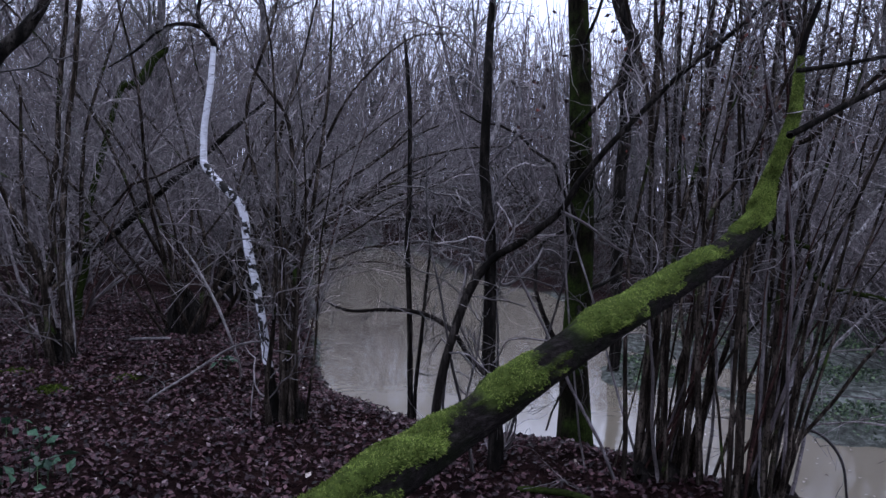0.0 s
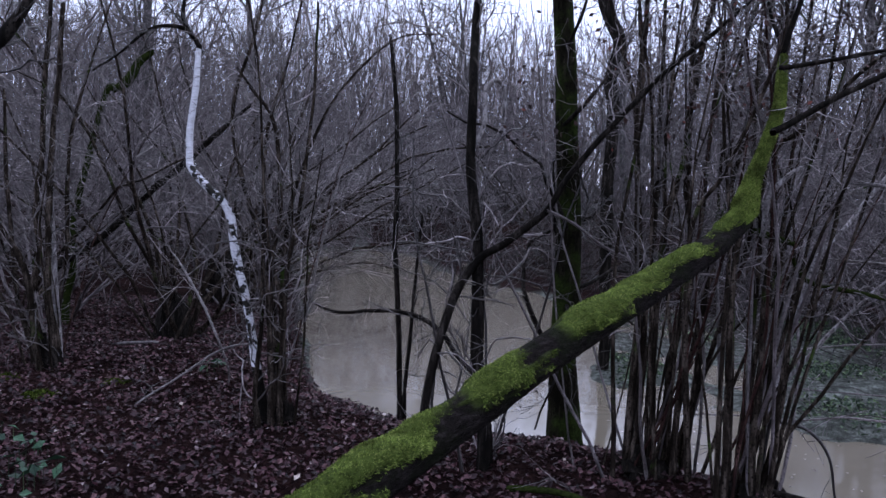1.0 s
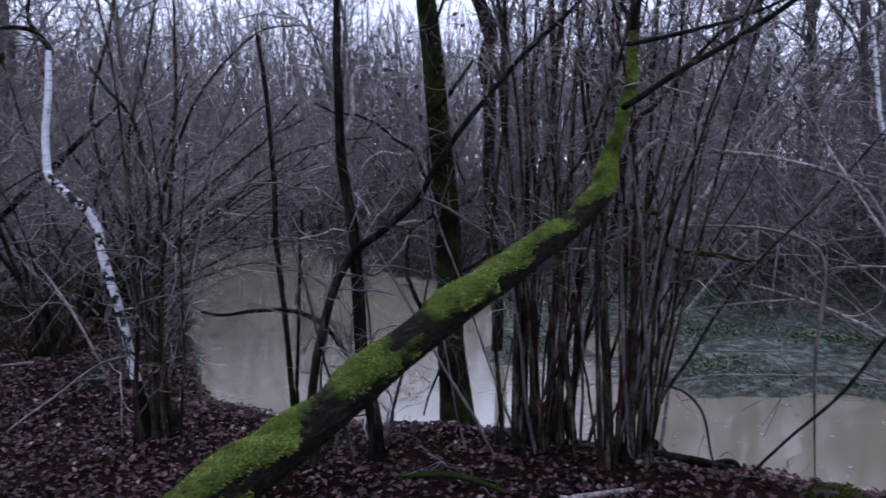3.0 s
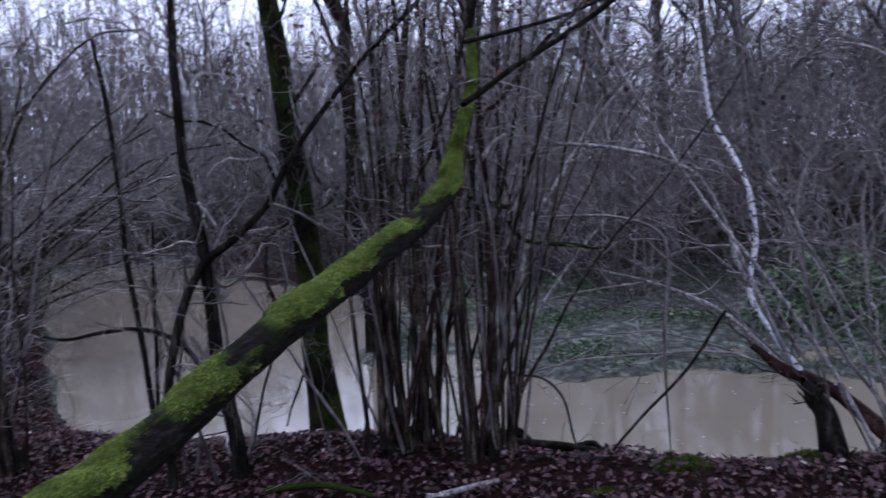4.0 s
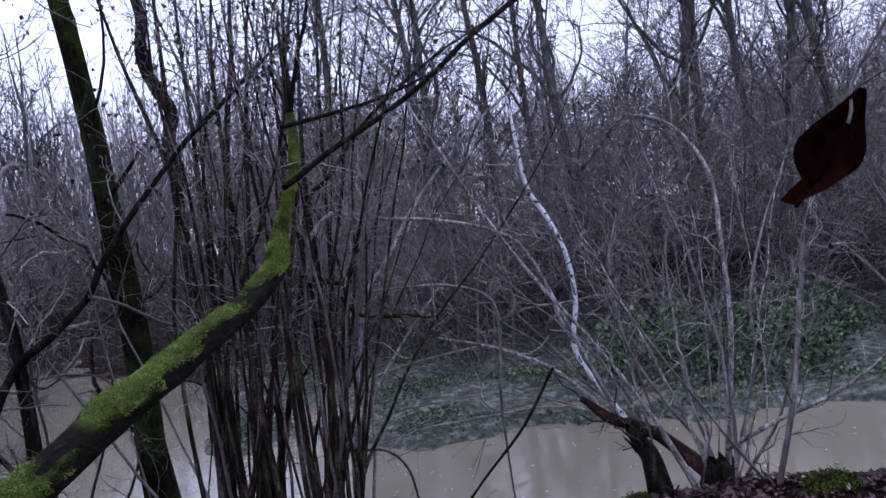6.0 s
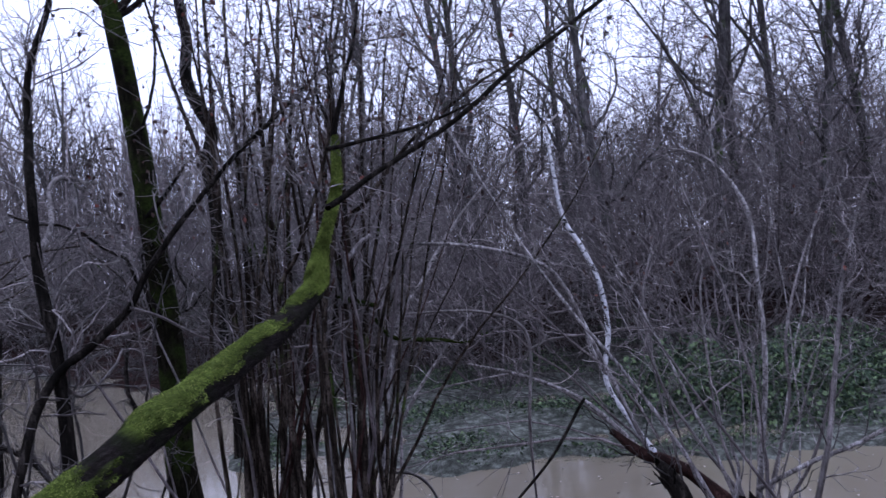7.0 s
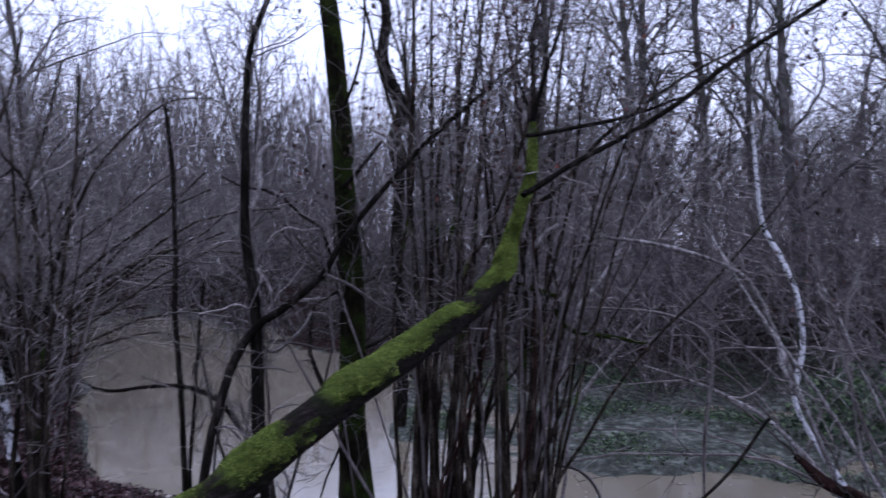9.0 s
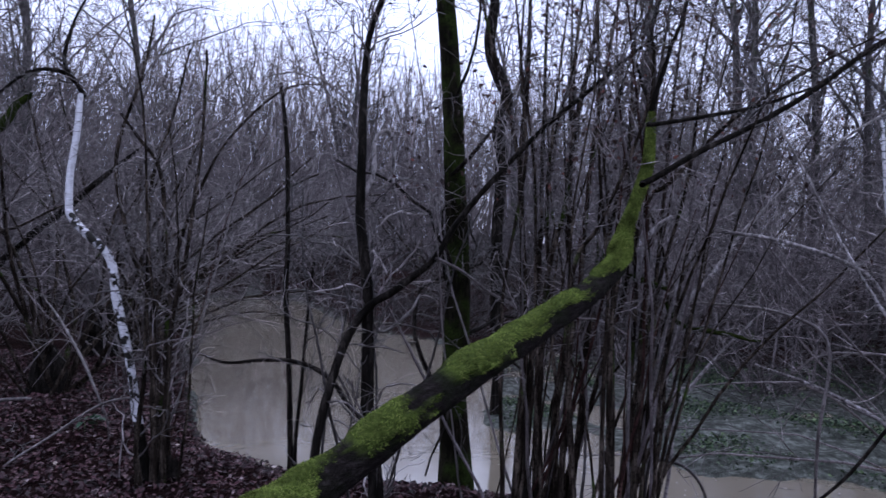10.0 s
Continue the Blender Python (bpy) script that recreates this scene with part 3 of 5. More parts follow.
def birch():
    t = thing("birch_tree", (-1.1, 5.46, 0), "crooked white birch with a kinked peeling trunk and dark twigs", "tree")
    line = [(-1.1, 5.46, 0, 0.04), (-1.18, 5.53, 0.35, 0.033), (-1.26, 5.61, 0.78, 0.03), (-1.38, 5.71, 1.17, 0.03), (-1.45, 5.79, 1.45, 0.032),
            (-1.64, 5.87, 1.64, 0.029), (-1.79, 5.98, 1.78, 0.027), (-1.81, 6.05, 2.06, 0.0265), (-1.79, 6.12, 2.37, 0.025), (-1.79, 6.19, 2.66, 0.02)]
    stem(t, 110, line[:2], dark_bark, 0, None, 0.4, True, "foot", "dark rough foot of the trunk", wob=0.1)
    stem(t, 111, line[1:7], birch_bark, 4, twig_bark, 0.4, False, "trunk", wob=0.12)
    stem(t, 112, line[6:], peeled_birch, 0, name="upper_trunk", label="smooth white peeled upper trunk", wob=0.05)
    stem(t, 113, [(-1.79, 6.19, 2.66, 0.0237), (-1.85, 6.2, 2.77, 0.0237), (-1.93, 6.1, 2.82, 0.0191), (-2.1, 6, 2.77, 0.0146), (-2.27, 5.88, 2.56, 0.0103), (-2.42, 5.78, 2.42, 0.006)], dark_bark, 14, dark_twig, 0.5, name="limb", lo=0.05)
    stem(t, 114, [(-1.85, 6.2, 2.77, 0.0194), (-1.93, 6.26, 2.94, 0.0174), (-1.89, 6.33, 3.22, 0.0131), (-1.75, 6.35, 3.53, 0.0066)], dark_bark, 14, dark_twig, 0.5, name="limb", lo=0.05)


birch()


def gnarled_foot(t, seed, x, y, r, h, mat):
    """The gnarled foot that the stems spring from."""
    rng = np.random.default_rng(seed)
    z = gz(x, y)
    n, k = 9, 22
    u = np.linspace(0, 1, n)
    pts = np.stack([np.full(n, x), np.full(n, y), z - 0.12 + u * (h + 0.12)], -1)[None]
    v, f = tube_arrays(pts, (r * (1.15 - 0.55 * u**0.7))[None], k)
    ring = v.reshape(n, k, 3)
    a = np.arange(k) * 2 * np.pi / k
    lobes = 1 + 0.22 * np.sin(a * 5 + seed)[None] * (1 - 0.4 * u[:, None]) + 0.1 * np.sin(a * 9 + 2 * seed)[None] + 0.06 * rng.normal(size=(n, k))
    lobes[-1] *= 0.25
    c = pts[0][:, None]
    ring = c + (ring - c) * lobes[..., None] + np.array([0, 0, 1]) * (0.05 * rng.normal(size=(n, k, 1)) * u[:, None, None])
    part("stool", mesh_from("stool", ring.reshape(-1, 3), f, mat), t)


def coppice(name, loc, label, seed, group, stems, mat, twigs, length, pale=(), extra=0, spread=0.5, twig_mat=None, fine=4, finest=0, lo=0.3, foot=None, lean=(0.0, 0.05), wide=0.16, white=(), slim=1.0):
    """A many-stemmed stool: given stems, and extra thin rods round them."""
    t = thing(name, loc, label, "coppice", group)
    for n, pts in enumerate(stems):
        pts = [(*p[:3], p[3] * slim) for p in pts]
        stem(t, seed + n, pts, spotted_birch if n in white else grey_bark if n in pale else mat, twigs, twig_mat or twig_bark, length, pts[0][2] < gz(*pts[0][:2]) + 0.4 or mat is not twig_bark, fine=fine, finest=finest, lo=lo)
    if foot:
        gnarled_foot(t, seed, loc[0], loc[1], *foot, dark_bark)
    rng = np.random.default_rng(seed + 77)
    tones = (twig_bark, grey_bark, twig_bark, brush_bark, grey_bark) if mat is twig_bark else (hazel_bark, red_bark, hazel_bark, brush_bark, twig_bark)
    for n in range(extra):
        x, y = loc[0] + rng.normal() * wide, loc[1] + rng.normal() * 0.12
        way = np.array([[rng.normal() * spread * 0.5 + lean[0], rng.normal() * spread * 0.4 + lean[1], 1.0]])
        pts, rad = strands(rng, np.array([[x, y, gz(x, y) - 0.1]]), way, np.array([rng.uniform(1.8, 4.2)]), np.array([rng.uniform(0.005, 0.015)]), 12, 0.07, 0.0, 0.3)
        rod = part("rod", tube_mesh("rod", [(pts, rad, 5)], tones[n % 5]), t)
        part("spray", tube_mesh("spray", twig_sets(rng, pts, rad, 8, 0.45, max(lo, 0.3), 3), twig_mat or twig_bark), rod)
    return t


coppice("hazel_coppice", (-1.0, 5.5, 0), "clump of slim pale hazel stems growing beside the birch", 120, "hazel coppices",
        [[(-1.05, 5.41, 0.02, 0.028), (-1.08, 5.45, 0.57, 0.0224), (-1.09, 5.48, 1.04, 0.021), (-1.04, 5.5, 1.43, 0.0182), (-1.04, 5.53, 1.85, 0.0154), (-1.1, 5.55, 2.12, 0.014), (-1.25, 5.56, 2.31, 0.0112), (-1.35, 5.57, 2.44, 0.0084)],
         [(-0.99, 5.41, -0, 0.028), (-0.99, 5.45, 0.57, 0.021), (-0.95, 5.49, 1.16, 0.0182), (-0.88, 5.58, 1.74, 0.0155), (-0.83, 5.67, 2.34, 0.0128), (-0.82, 5.71, 2.93, 0.01)],
         [(-1.04, 5.51, -0.02, 0.0228), (-1.07, 5.56, 0.71, 0.0185), (-1.14, 5.6, 1.34, 0.0157), (-1.18, 5.74, 1.94, 0.0131), (-1.07, 5.88, 2.48, 0.0103), (-0.98, 6.01, 3, 0.0075)],
         [(-1.08, 5.51, -0.01, 0.0214), (-1.04, 5.55, 0.55, 0.0171), (-1.02, 5.64, 1.22, 0.0158), (-0.95, 5.72, 1.67, 0.0145), (-0.7, 5.86, 2.29, 0.0103), (-0.31, 6.09, 2.75, 0.0076), (0.03, 6.3, 2.85, 0.0047)],
         [(-1, 5.51, -0.02, 0.0228), (-0.99, 5.54, 0.48, 0.0185), (-1.06, 5.67, 0.94, 0.0174), (-1.37, 5.92, 1.61, 0.0165), (-1.49, 6.06, 2.24, 0.0153), (-1.36, 6.2, 2.82, 0.0124), (-1.31, 6.34, 3.32, 0.0095)],
         [(-1.1, 5.36, 0.04, 0.025), (-1.13, 5.37, 0.23, 0.0194), (-1.12, 5.41, 0.73, 0.0166), (-1.13, 5.49, 1.23, 0.014), (-1.14, 5.52, 1.62, 0.0098)]], hazel_bark, 22, 0.65, (), 6, 0.3, foot=(0.12, 0.12), wide=0.09)
coppice("hazel_coppice", (-3.3, 6.95, 0), "clump of slim hazel stems on the leafy bank", 140, "hazel coppices",
        [[(-3.35, 6.91, -0.05, 0.0408), (-3.43, 6.96, 0.71, 0.0315), (-3.4, 7.03, 1.7, 0.026), (-3.41, 7.2, 2.71, 0.0226), (-3.37, 7.24, 3.36, 0.0169)],
         [(-3.24, 6.91, -0.07, 0.0445), (-3.31, 6.97, 0.82, 0.0334), (-3.3, 7.05, 1.95, 0.026), (-3.24, 7.13, 3.19, 0.0186)],
         [(-3.28, 6.81, -0.03, 0.0329), (-3.4, 6.77, 0.83, 0.027), (-3.61, 6.8, 1.21, 0.0216), (-3.76, 6.73, 1.63, 0.016), (-4.02, 6.77, 2.24, 0.0107)],
         [(-3.25, 7.01, -0.07, 0.0339), (-3.37, 7.2, 1.2, 0.0248), (-3.51, 7.36, 2.12, 0.0232), (-3.53, 7.5, 2.7, 0.0216), (-3.49, 7.53, 3.12, 0.0157)],
         [(-3.34, 7.01, -0.05, 0.0264), (-3.26, 7.18, 0.95, 0.021), (-3.29, 7.35, 1.97, 0.0174), (-3.15, 7.51, 2.82, 0.0137), (-3, 7.65, 3.43, 0.0099)],
         [(-3.43, 7.01, -0.05, 0.0264), (-3.65, 7.16, 0.58, 0.0229), (-3.84, 7.32, 1.54, 0.0194), (-3.9, 7.39, 2.47, 0.0135)]], hazel_bark, 15, 0.6, (3,), 6, 0.5, foot=(0.13, 0.2), wide=0.12)
coppice("hazel_coppice", (1.3, 4.6, 0), "dense clump of dark hazel poles behind the mossy trunk", 160, "hazel coppices",
        [[(1.09, 4.46, 0.02, 0.0203), (1.08, 4.5, 0.56, 0.0162), (1.09, 4.6, 1.29, 0.014), (1.23, 4.7, 2.05, 0.0125), (1.21, 4.8, 2.79, 0.0101), (1.26, 4.9, 3.47, 0.0059)],
         [(1.18, 4.62, -0.04, 0.035), (1.22, 4.66, 0.52, 0.028), (1.28, 4.76, 1.29, 0.0241), (1.24, 4.86, 2.07, 0.0215), (1.29, 4.96, 2.83, 0.0174), (1.33, 5.06, 3.54, 0.0102)],
         [(1.29, 4.77, -0.09, 0.0314), (1.32, 4.81, 0.49, 0.0251), (1.38, 4.92, 1.28, 0.0216), (1.42, 5.02, 2.09, 0.0192), (1.45, 5.13, 2.87, 0.0155), (1.51, 5.23, 3.61, 0.0092)],
         [(1.31, 4.54, -0, 0.0276), (1.32, 4.58, 0.55, 0.022), (1.36, 4.68, 1.3, 0.0189), (1.53, 4.78, 2.07, 0.0169), (1.58, 4.88, 2.82, 0.0137), (1.7, 4.98, 3.52, 0.008)],
         [(1.42, 4.7, -0.06, 0.0404), (1.48, 4.73, 0.52, 0.0323), (1.58, 4.84, 1.29, 0.0277), (1.59, 4.94, 2.09, 0.0247), (1.73, 5.04, 2.86, 0.02), (1.87, 5.14, 3.59, 0.0118)],
         [(1.41, 4.46, 0.03, 0.0271), (1.46, 4.5, 0.57, 0.0217), (1.55, 4.6, 1.31, 0.0186), (1.65, 4.7, 2.07, 0.0166), (1.78, 4.8, 2.81, 0.0134), (1.93, 4.9, 3.5, 0.0079)],
         [(1.53, 4.62, -0.02, 0.0327), (1.59, 4.66, 0.54, 0.0262), (1.71, 4.76, 1.3, 0.0225), (1.93, 4.86, 2.09, 0.02), (2.08, 4.96, 2.86, 0.0162), (2.3, 5.06, 3.57, 0.0095)],
         [(1.32, 4.77, -0.09, 0.0338), (1.3, 4.81, 0.49, 0.027), (1.29, 4.92, 1.28, 0.0232), (1.27, 5.02, 2.08, 0.0207), (1.11, 5.13, 2.86, 0.0167), (0.97, 5.23, 3.59, 0.0099)],
         [(1.19, 4.54, -0.01, 0.0184), (1.27, 4.58, 0.55, 0.0147), (1.38, 4.68, 1.3, 0.0126), (1.4, 4.78, 2.07, 0.0113), (1.5, 4.88, 2.82, 0.0091), (1.6, 4.98, 3.52, 0.0054)],
         [(1.51, 4.7, -0.05, 0.0214), (1.53, 4.73, 0.52, 0.0171), (1.57, 4.84, 1.29, 0.0147), (1.59, 4.94, 2.09, 0.0131), (1.61, 5.04, 2.86, 0.0106), (1.63, 5.14, 3.58, 0.0062)],
         [(1.32, 4.46, 0.03, 0.0181), (1.29, 4.5, 0.57, 0.0144), (1.28, 4.6, 1.3, 0.0124), (1.29, 4.7, 2.05, 0.0111), (1.21, 4.8, 2.79, 0.009), (1.16, 4.9, 3.47, 0.0053)],
         [(1.43, 4.62, -0.03, 0.0187), (1.54, 4.66, 0.54, 0.0149), (1.7, 4.76, 1.3, 0.0128), (1.78, 4.86, 2.09, 0.0114), (1.98, 4.96, 2.85, 0.0093), (2.18, 5.06, 3.57, 0.0055)]], hazel_bark, 12, 0.5, (), 22, 0.3, twig_bark, lo=0.45, finest=1, slim=0.8, foot=(0.2, 0.06), lean=(0.12, 0.05), wide=0.22)
pole_fan = coppice("hazel_coppice", (1.74, 4.28, 0), "fan of dark hazel poles rising from a mossy stool", 190, "hazel coppices",
        [[(1.61, 4.16, 0.02, 0.0319), (1.63, 4.2, 0.59, 0.0246), (1.68, 4.3, 1.34, 0.0211), (1.87, 4.4, 2.05, 0.0181), (1.92, 4.49, 2.74, 0.014), (2.05, 4.59, 3.39, 0.0077)],
         [(1.73, 4.32, -0.03, 0.0253), (1.78, 4.36, 0.55, 0.0195), (1.86, 4.46, 1.33, 0.0168), (1.84, 4.56, 2.06, 0.0144), (1.89, 4.66, 2.78, 0.0111), (1.93, 4.75, 3.44, 0.0061)],
         [(1.78, 4.47, -0.09, 0.0263), (1.87, 4.51, 0.52, 0.0202), (2.03, 4.62, 1.33, 0.0174), (2.15, 4.72, 2.09, 0.0149), (2.25, 4.82, 2.83, 0.0115), (2.39, 4.92, 3.52, 0.0063)],
         [(1.82, 4.24, -0, 0.0211), (1.87, 4.28, 0.58, 0.0162), (1.96, 4.38, 1.34, 0.0139), (2.18, 4.48, 2.07, 0.0119), (2.3, 4.58, 2.77, 0.0092), (2.49, 4.67, 3.43, 0.0051)],
         [(1.8, 4.39, -0.06, 0.0179), (1.93, 4.43, 0.54, 0.0137), (2.16, 4.54, 1.34, 0.0118), (2.31, 4.64, 2.08, 0.0101), (2.54, 4.74, 2.82, 0.0078), (2.8, 4.83, 3.5, 0.0043)],
         [(1.57, 4.16, 0.02, 0.0207), (1.58, 4.2, 0.59, 0.0159), (1.63, 4.3, 1.34, 0.0137), (1.6, 4.4, 2.04, 0.0117), (1.61, 4.49, 2.73, 0.0091), (1.61, 4.59, 3.37, 0.005)],
         [(1.7, 4.32, -0.04, 0.0156), (1.7, 4.36, 0.55, 0.012), (1.72, 4.46, 1.33, 0.0103), (1.69, 4.56, 2.06, 0.0088), (1.63, 4.66, 2.77, 0.0068), (1.56, 4.75, 3.43, 0.0038)],
         [(1.82, 4.47, -0.09, 0.0141), (1.93, 4.51, 0.52, 0.0109), (2.16, 4.62, 1.33, 0.0093), (2.5, 4.72, 2.1, 0.008), (2.69, 4.82, 2.84, 0.0062), (2.99, 4.92, 3.54, 0.0034)],
         [(1.79, 4.24, -0, 0.0306), (1.82, 4.28, 0.57, 0.0236), (1.89, 4.38, 1.34, 0.0203), (1.93, 4.48, 2.06, 0.0174), (2.04, 4.58, 2.76, 0.0134), (2.16, 4.67, 3.42, 0.0074)],
         [(1.8, 4.39, -0.06, 0.0139), (1.87, 4.43, 0.54, 0.0107), (2.01, 4.54, 1.33, 0.0092), (2.17, 4.64, 2.08, 0.0079), (2.31, 4.74, 2.81, 0.0061), (2.5, 4.83, 3.49, 0.0033)],
         [(1.57, 4.7, 0.22, 0.0225), (1.79, 4.59, 1.17, 0.0191), (1.93, 4.52, 1.86, 0.0173), (2.06, 4.46, 2.02, 0.0156), (2.34, 4.34, 2.34, 0.0139), (2.74, 4.17, 2.66, 0.0113), (3.1, 4.13, 2.85, 0.008), (3.37, 4.02, 3.03, 0.0053)],
         [(1.49, 4.41, 0.33, 0.0228), (1.41, 4.31, 1.42, 0.0143), (1.52, 4.15, 1.75, 0.014), (1.67, 4.03, 2.17, 0.0146), (1.71, 3.95, 2.43, 0.0137), (1.72, 3.94, 2.68, 0.0106)],
         [(2.02, 4.62, 0.19, 0.0159), (2.3, 4.76, 1.18, 0.0165), (2.54, 4.88, 1.45, 0.0153), (2.88, 4.95, 1.84, 0.0158), (3.44, 4.92, 2.35, 0.0123), (3.89, 4.93, 2.64, 0.0085)]], hazel_bark, 12, 0.5, (12,), 18, 0.35, twig_bark, lo=0.45, finest=1, slim=0.8, foot=(0.15, 0.06), lean=(0.2, 0.05), wide=0.12)
stem(pole_fan, 215, [(1.82, 4.34, 1.42, 0.0138), (1.83, 4.31, 1.63, 0.0137), (1.92, 4.32, 1.73, 0.0137), (2.01, 4.32, 1.8, 0.0106)], grey_bark, 0, name="limb", label="pale broken stub")
stem(pole_fan, 216, [(1.8, 4.4, 1.45, 0.0156), (1.92, 4.39, 1.4, 0.0187), (2.03, 4.39, 1.37, 0.0109)], bough_moss, 0, name="limb", label="short mossy limb")
stem(pole_fan, 217, [(2, 4.34, 1.3, 0.0118), (2.14, 4.45, 1.17, 0.0139), (2.31, 4.49, 1.12, 0.0159), (2.5, 4.52, 1.1, 0.0144), (2.71, 4.55, 1.06, 0.0092)], bough_moss, 5, twig_bark, 0.3, name="limb", label="crooked mossy green limb")
coppice("willow_shrub", (3.84, 3.4, -0.1), "spreading pale-stemmed shrub with a low dark limb on the bank", 220, "",
        [[(3.48, 3.74, 0.29, 0.019), (3.4, 3.88, 0.55, 0.0171), (3.35, 3.98, 0.78, 0.0184), (3.43, 4.01, 1.06, 0.0186), (3.45, 4.08, 1.35, 0.0176), (3.43, 4.21, 1.6, 0.0179), (3.38, 4.31, 1.81, 0.0157), (3.39, 4.37, 2.13, 0.0122), (3.44, 4.48, 2.45, 0.0074)],
         [(3.88, 3.38, -0.1, 0.024), (4.05, 3.39, 0.54, 0.0176), (4.13, 3.42, 0.94, 0.0167), (4.18, 3.47, 1.22, 0.0158), (4.23, 3.53, 1.67, 0.0136), (4.18, 3.62, 1.94, 0.0115), (4.08, 3.74, 2.11, 0.0093), (3.9, 3.89, 2.19, 0.0047)],
         [(3.85, 3.46, -0.01, 0.011), (3.72, 3.66, 0.38, 0.0101), (3.64, 3.83, 0.74, 0.0092), (3.68, 3.95, 1.2, 0.0082), (3.84, 4, 1.55, 0.006)],
         [(3.96, 3.4, -0.09, 0.0132), (4.21, 3.36, 0.51, 0.01), (4.29, 3.4, 0.92, 0.009), (4.54, 3.41, 1.41, 0.0069), (4.68, 3.35, 1.67, 0.0046)],
         [(3.97, 3.33, -0.12, 0.0131), (4.18, 3.19, 0.23, 0.0108), (4.37, 3.12, 0.77, 0.0086), (4.53, 3.13, 1.32, 0.0065)],
         [(3.92, 3.48, -0.1, 0.0111), (3.93, 3.66, 0.37, 0.0092), (4, 3.77, 0.82, 0.0094), (4.09, 3.86, 1.25, 0.0072), (4.15, 3.83, 1.42, 0.0048)],
         [(3.55, 3.62, 0.16, 0.0088), (3.56, 3.76, 0.76, 0.0079), (3.63, 3.85, 1.06, 0.0069), (3.61, 3.88, 1.35, 0.0046)]], twig_bark, 9, 0.55, (1,), 13, 0.7, fine=4, white=(0,), foot=(0.13, 0.18))


def right_shrub_limbs():
    t = thing("broken_willow_limb", (3.84, 3.4, -0.1), "low dark reddish limb with pale shoots reaching over the water", "fallen branch")
    stem(t, 241, [(3.84, 3.4, -0.08, 0.0571), (3.65, 3.57, 0.11, 0.0458), (3.49, 3.71, 0.25, 0.0411), (3.38, 3.83, 0.33, 0.0346), (3.3, 3.93, 0.45, 0.0175)], red_bark, 4, dark_twig, 0.3, name="limb")
    stem(t, 242, [(3.36, 3.98, 0.79, 0.0177), (3.29, 4.02, 0.97, 0.0141), (3.27, 4.04, 1.13, 0.0088)], grey_bark, 3, twig_bark, 0.2, name="shoot")
    stem(t, 243, [(3.74, 3.41, 0.05, 0.011), (3.78, 3.39, 0.21, 0.011), (3.77, 3.41, 0.32, 0.01), (3.77, 3.41, 0.4, 0.009)], grey_bark, 0, name="shoot", label="bent barkless white shoot")
    stem(t, 244, [(3.9, 3.38, 0.07, 0.0168), (4.11, 3.11, 0.25, 0.0146), (4.21, 2.96, 0.33, 0.0127), (4.34, 2.78, 0.46, 0.0109), (4.47, 2.62, 0.62, 0.0076)], grey_bark, 7, twig_bark, 0.4, name="shoot")
    stem(t, 245, [(3.46, 3.76, 0.29, 0.0155), (3.2, 3.84, 0.96, 0.0136), (3.03, 3.9, 1.4, 0.0134), (2.85, 3.94, 1.56, 0.0133), (2.54, 4.05, 1.67, 0.0115), (2.23, 4.15, 1.72, 0.0098)], grey_bark, 8, twig_bark, 0.4, name="shoot", wob=0.1)
    stem(t, 247, [(3.43, 3.78, 0.31, 0.0155), (3.3, 4.11, 0.6, 0.0144), (3.11, 4.32, 0.74, 0.0129), (2.95, 4.53, 0.83, 0.0112), (2.78, 4.73, 0.89, 0.0076)], grey_bark, 7, twig_bark, 0.35, name="shoot")
    stem(t, 248, [(3.6, 2.9, -0.2, 0.0208), (3.65, 3.11, -0.08, 0.028), (3.76, 3.28, 0.02, 0.0325)], dark_bark, 0, name="root")
    arch_line = [(2.99, 4.37, 0.47, 0.011), (3.05, 4.37, 0.98, 0.011), (2.99, 4.41, 1.17, 0.0129), (2.8, 4.51, 1.25, 0.011), (2.6, 4.61, 1.27, 0.0092), (2.34, 4.75, 1.28, 0.0055)]
    s = thing("arched_shoot", arch_line[0][:3], "thin shoot arching over the far bank", "branch")
    stem(s, 246, [(*arch_line[0][:2], -0.36, 0.004)] + arch_line, twig_bark, 8, twig_bark, 0.35, name="shoot")
    slim_line = [(3.74, 2.94, -0.22, 0.0182), (3.9, 2.89, 0.33, 0.0152), (4.04, 2.89, 0.71, 0.0138), (4.2, 2.9, 1.25, 0.0093)]
    s = thing("slim_sapling", slim_line[0][:3], "slim bare sapling on the leafy bank", "sapling")
    stem(s, 250, slim_line, twig_bark, 12, twig_bark, 0.5, True, finest=0)
    rod_line = [(2.26, 5.18, 0.24, 0.0139), (2.5, 5.08, 0.66, 0.0139), (2.79, 5.06, 0.99, 0.0101), (3.04, 4.95, 1.29, 0.006)]
    s = thing("leaning_rod", rod_line[0][:3], "pale dead rod leaning from the water", "branch")
    stem(s, 251, [(*rod_line[0][:2], -0.4, 0.014)] + rod_line, grey_bark, 5, twig_bark, 0.3, name="rod")


right_shrub_limbs()


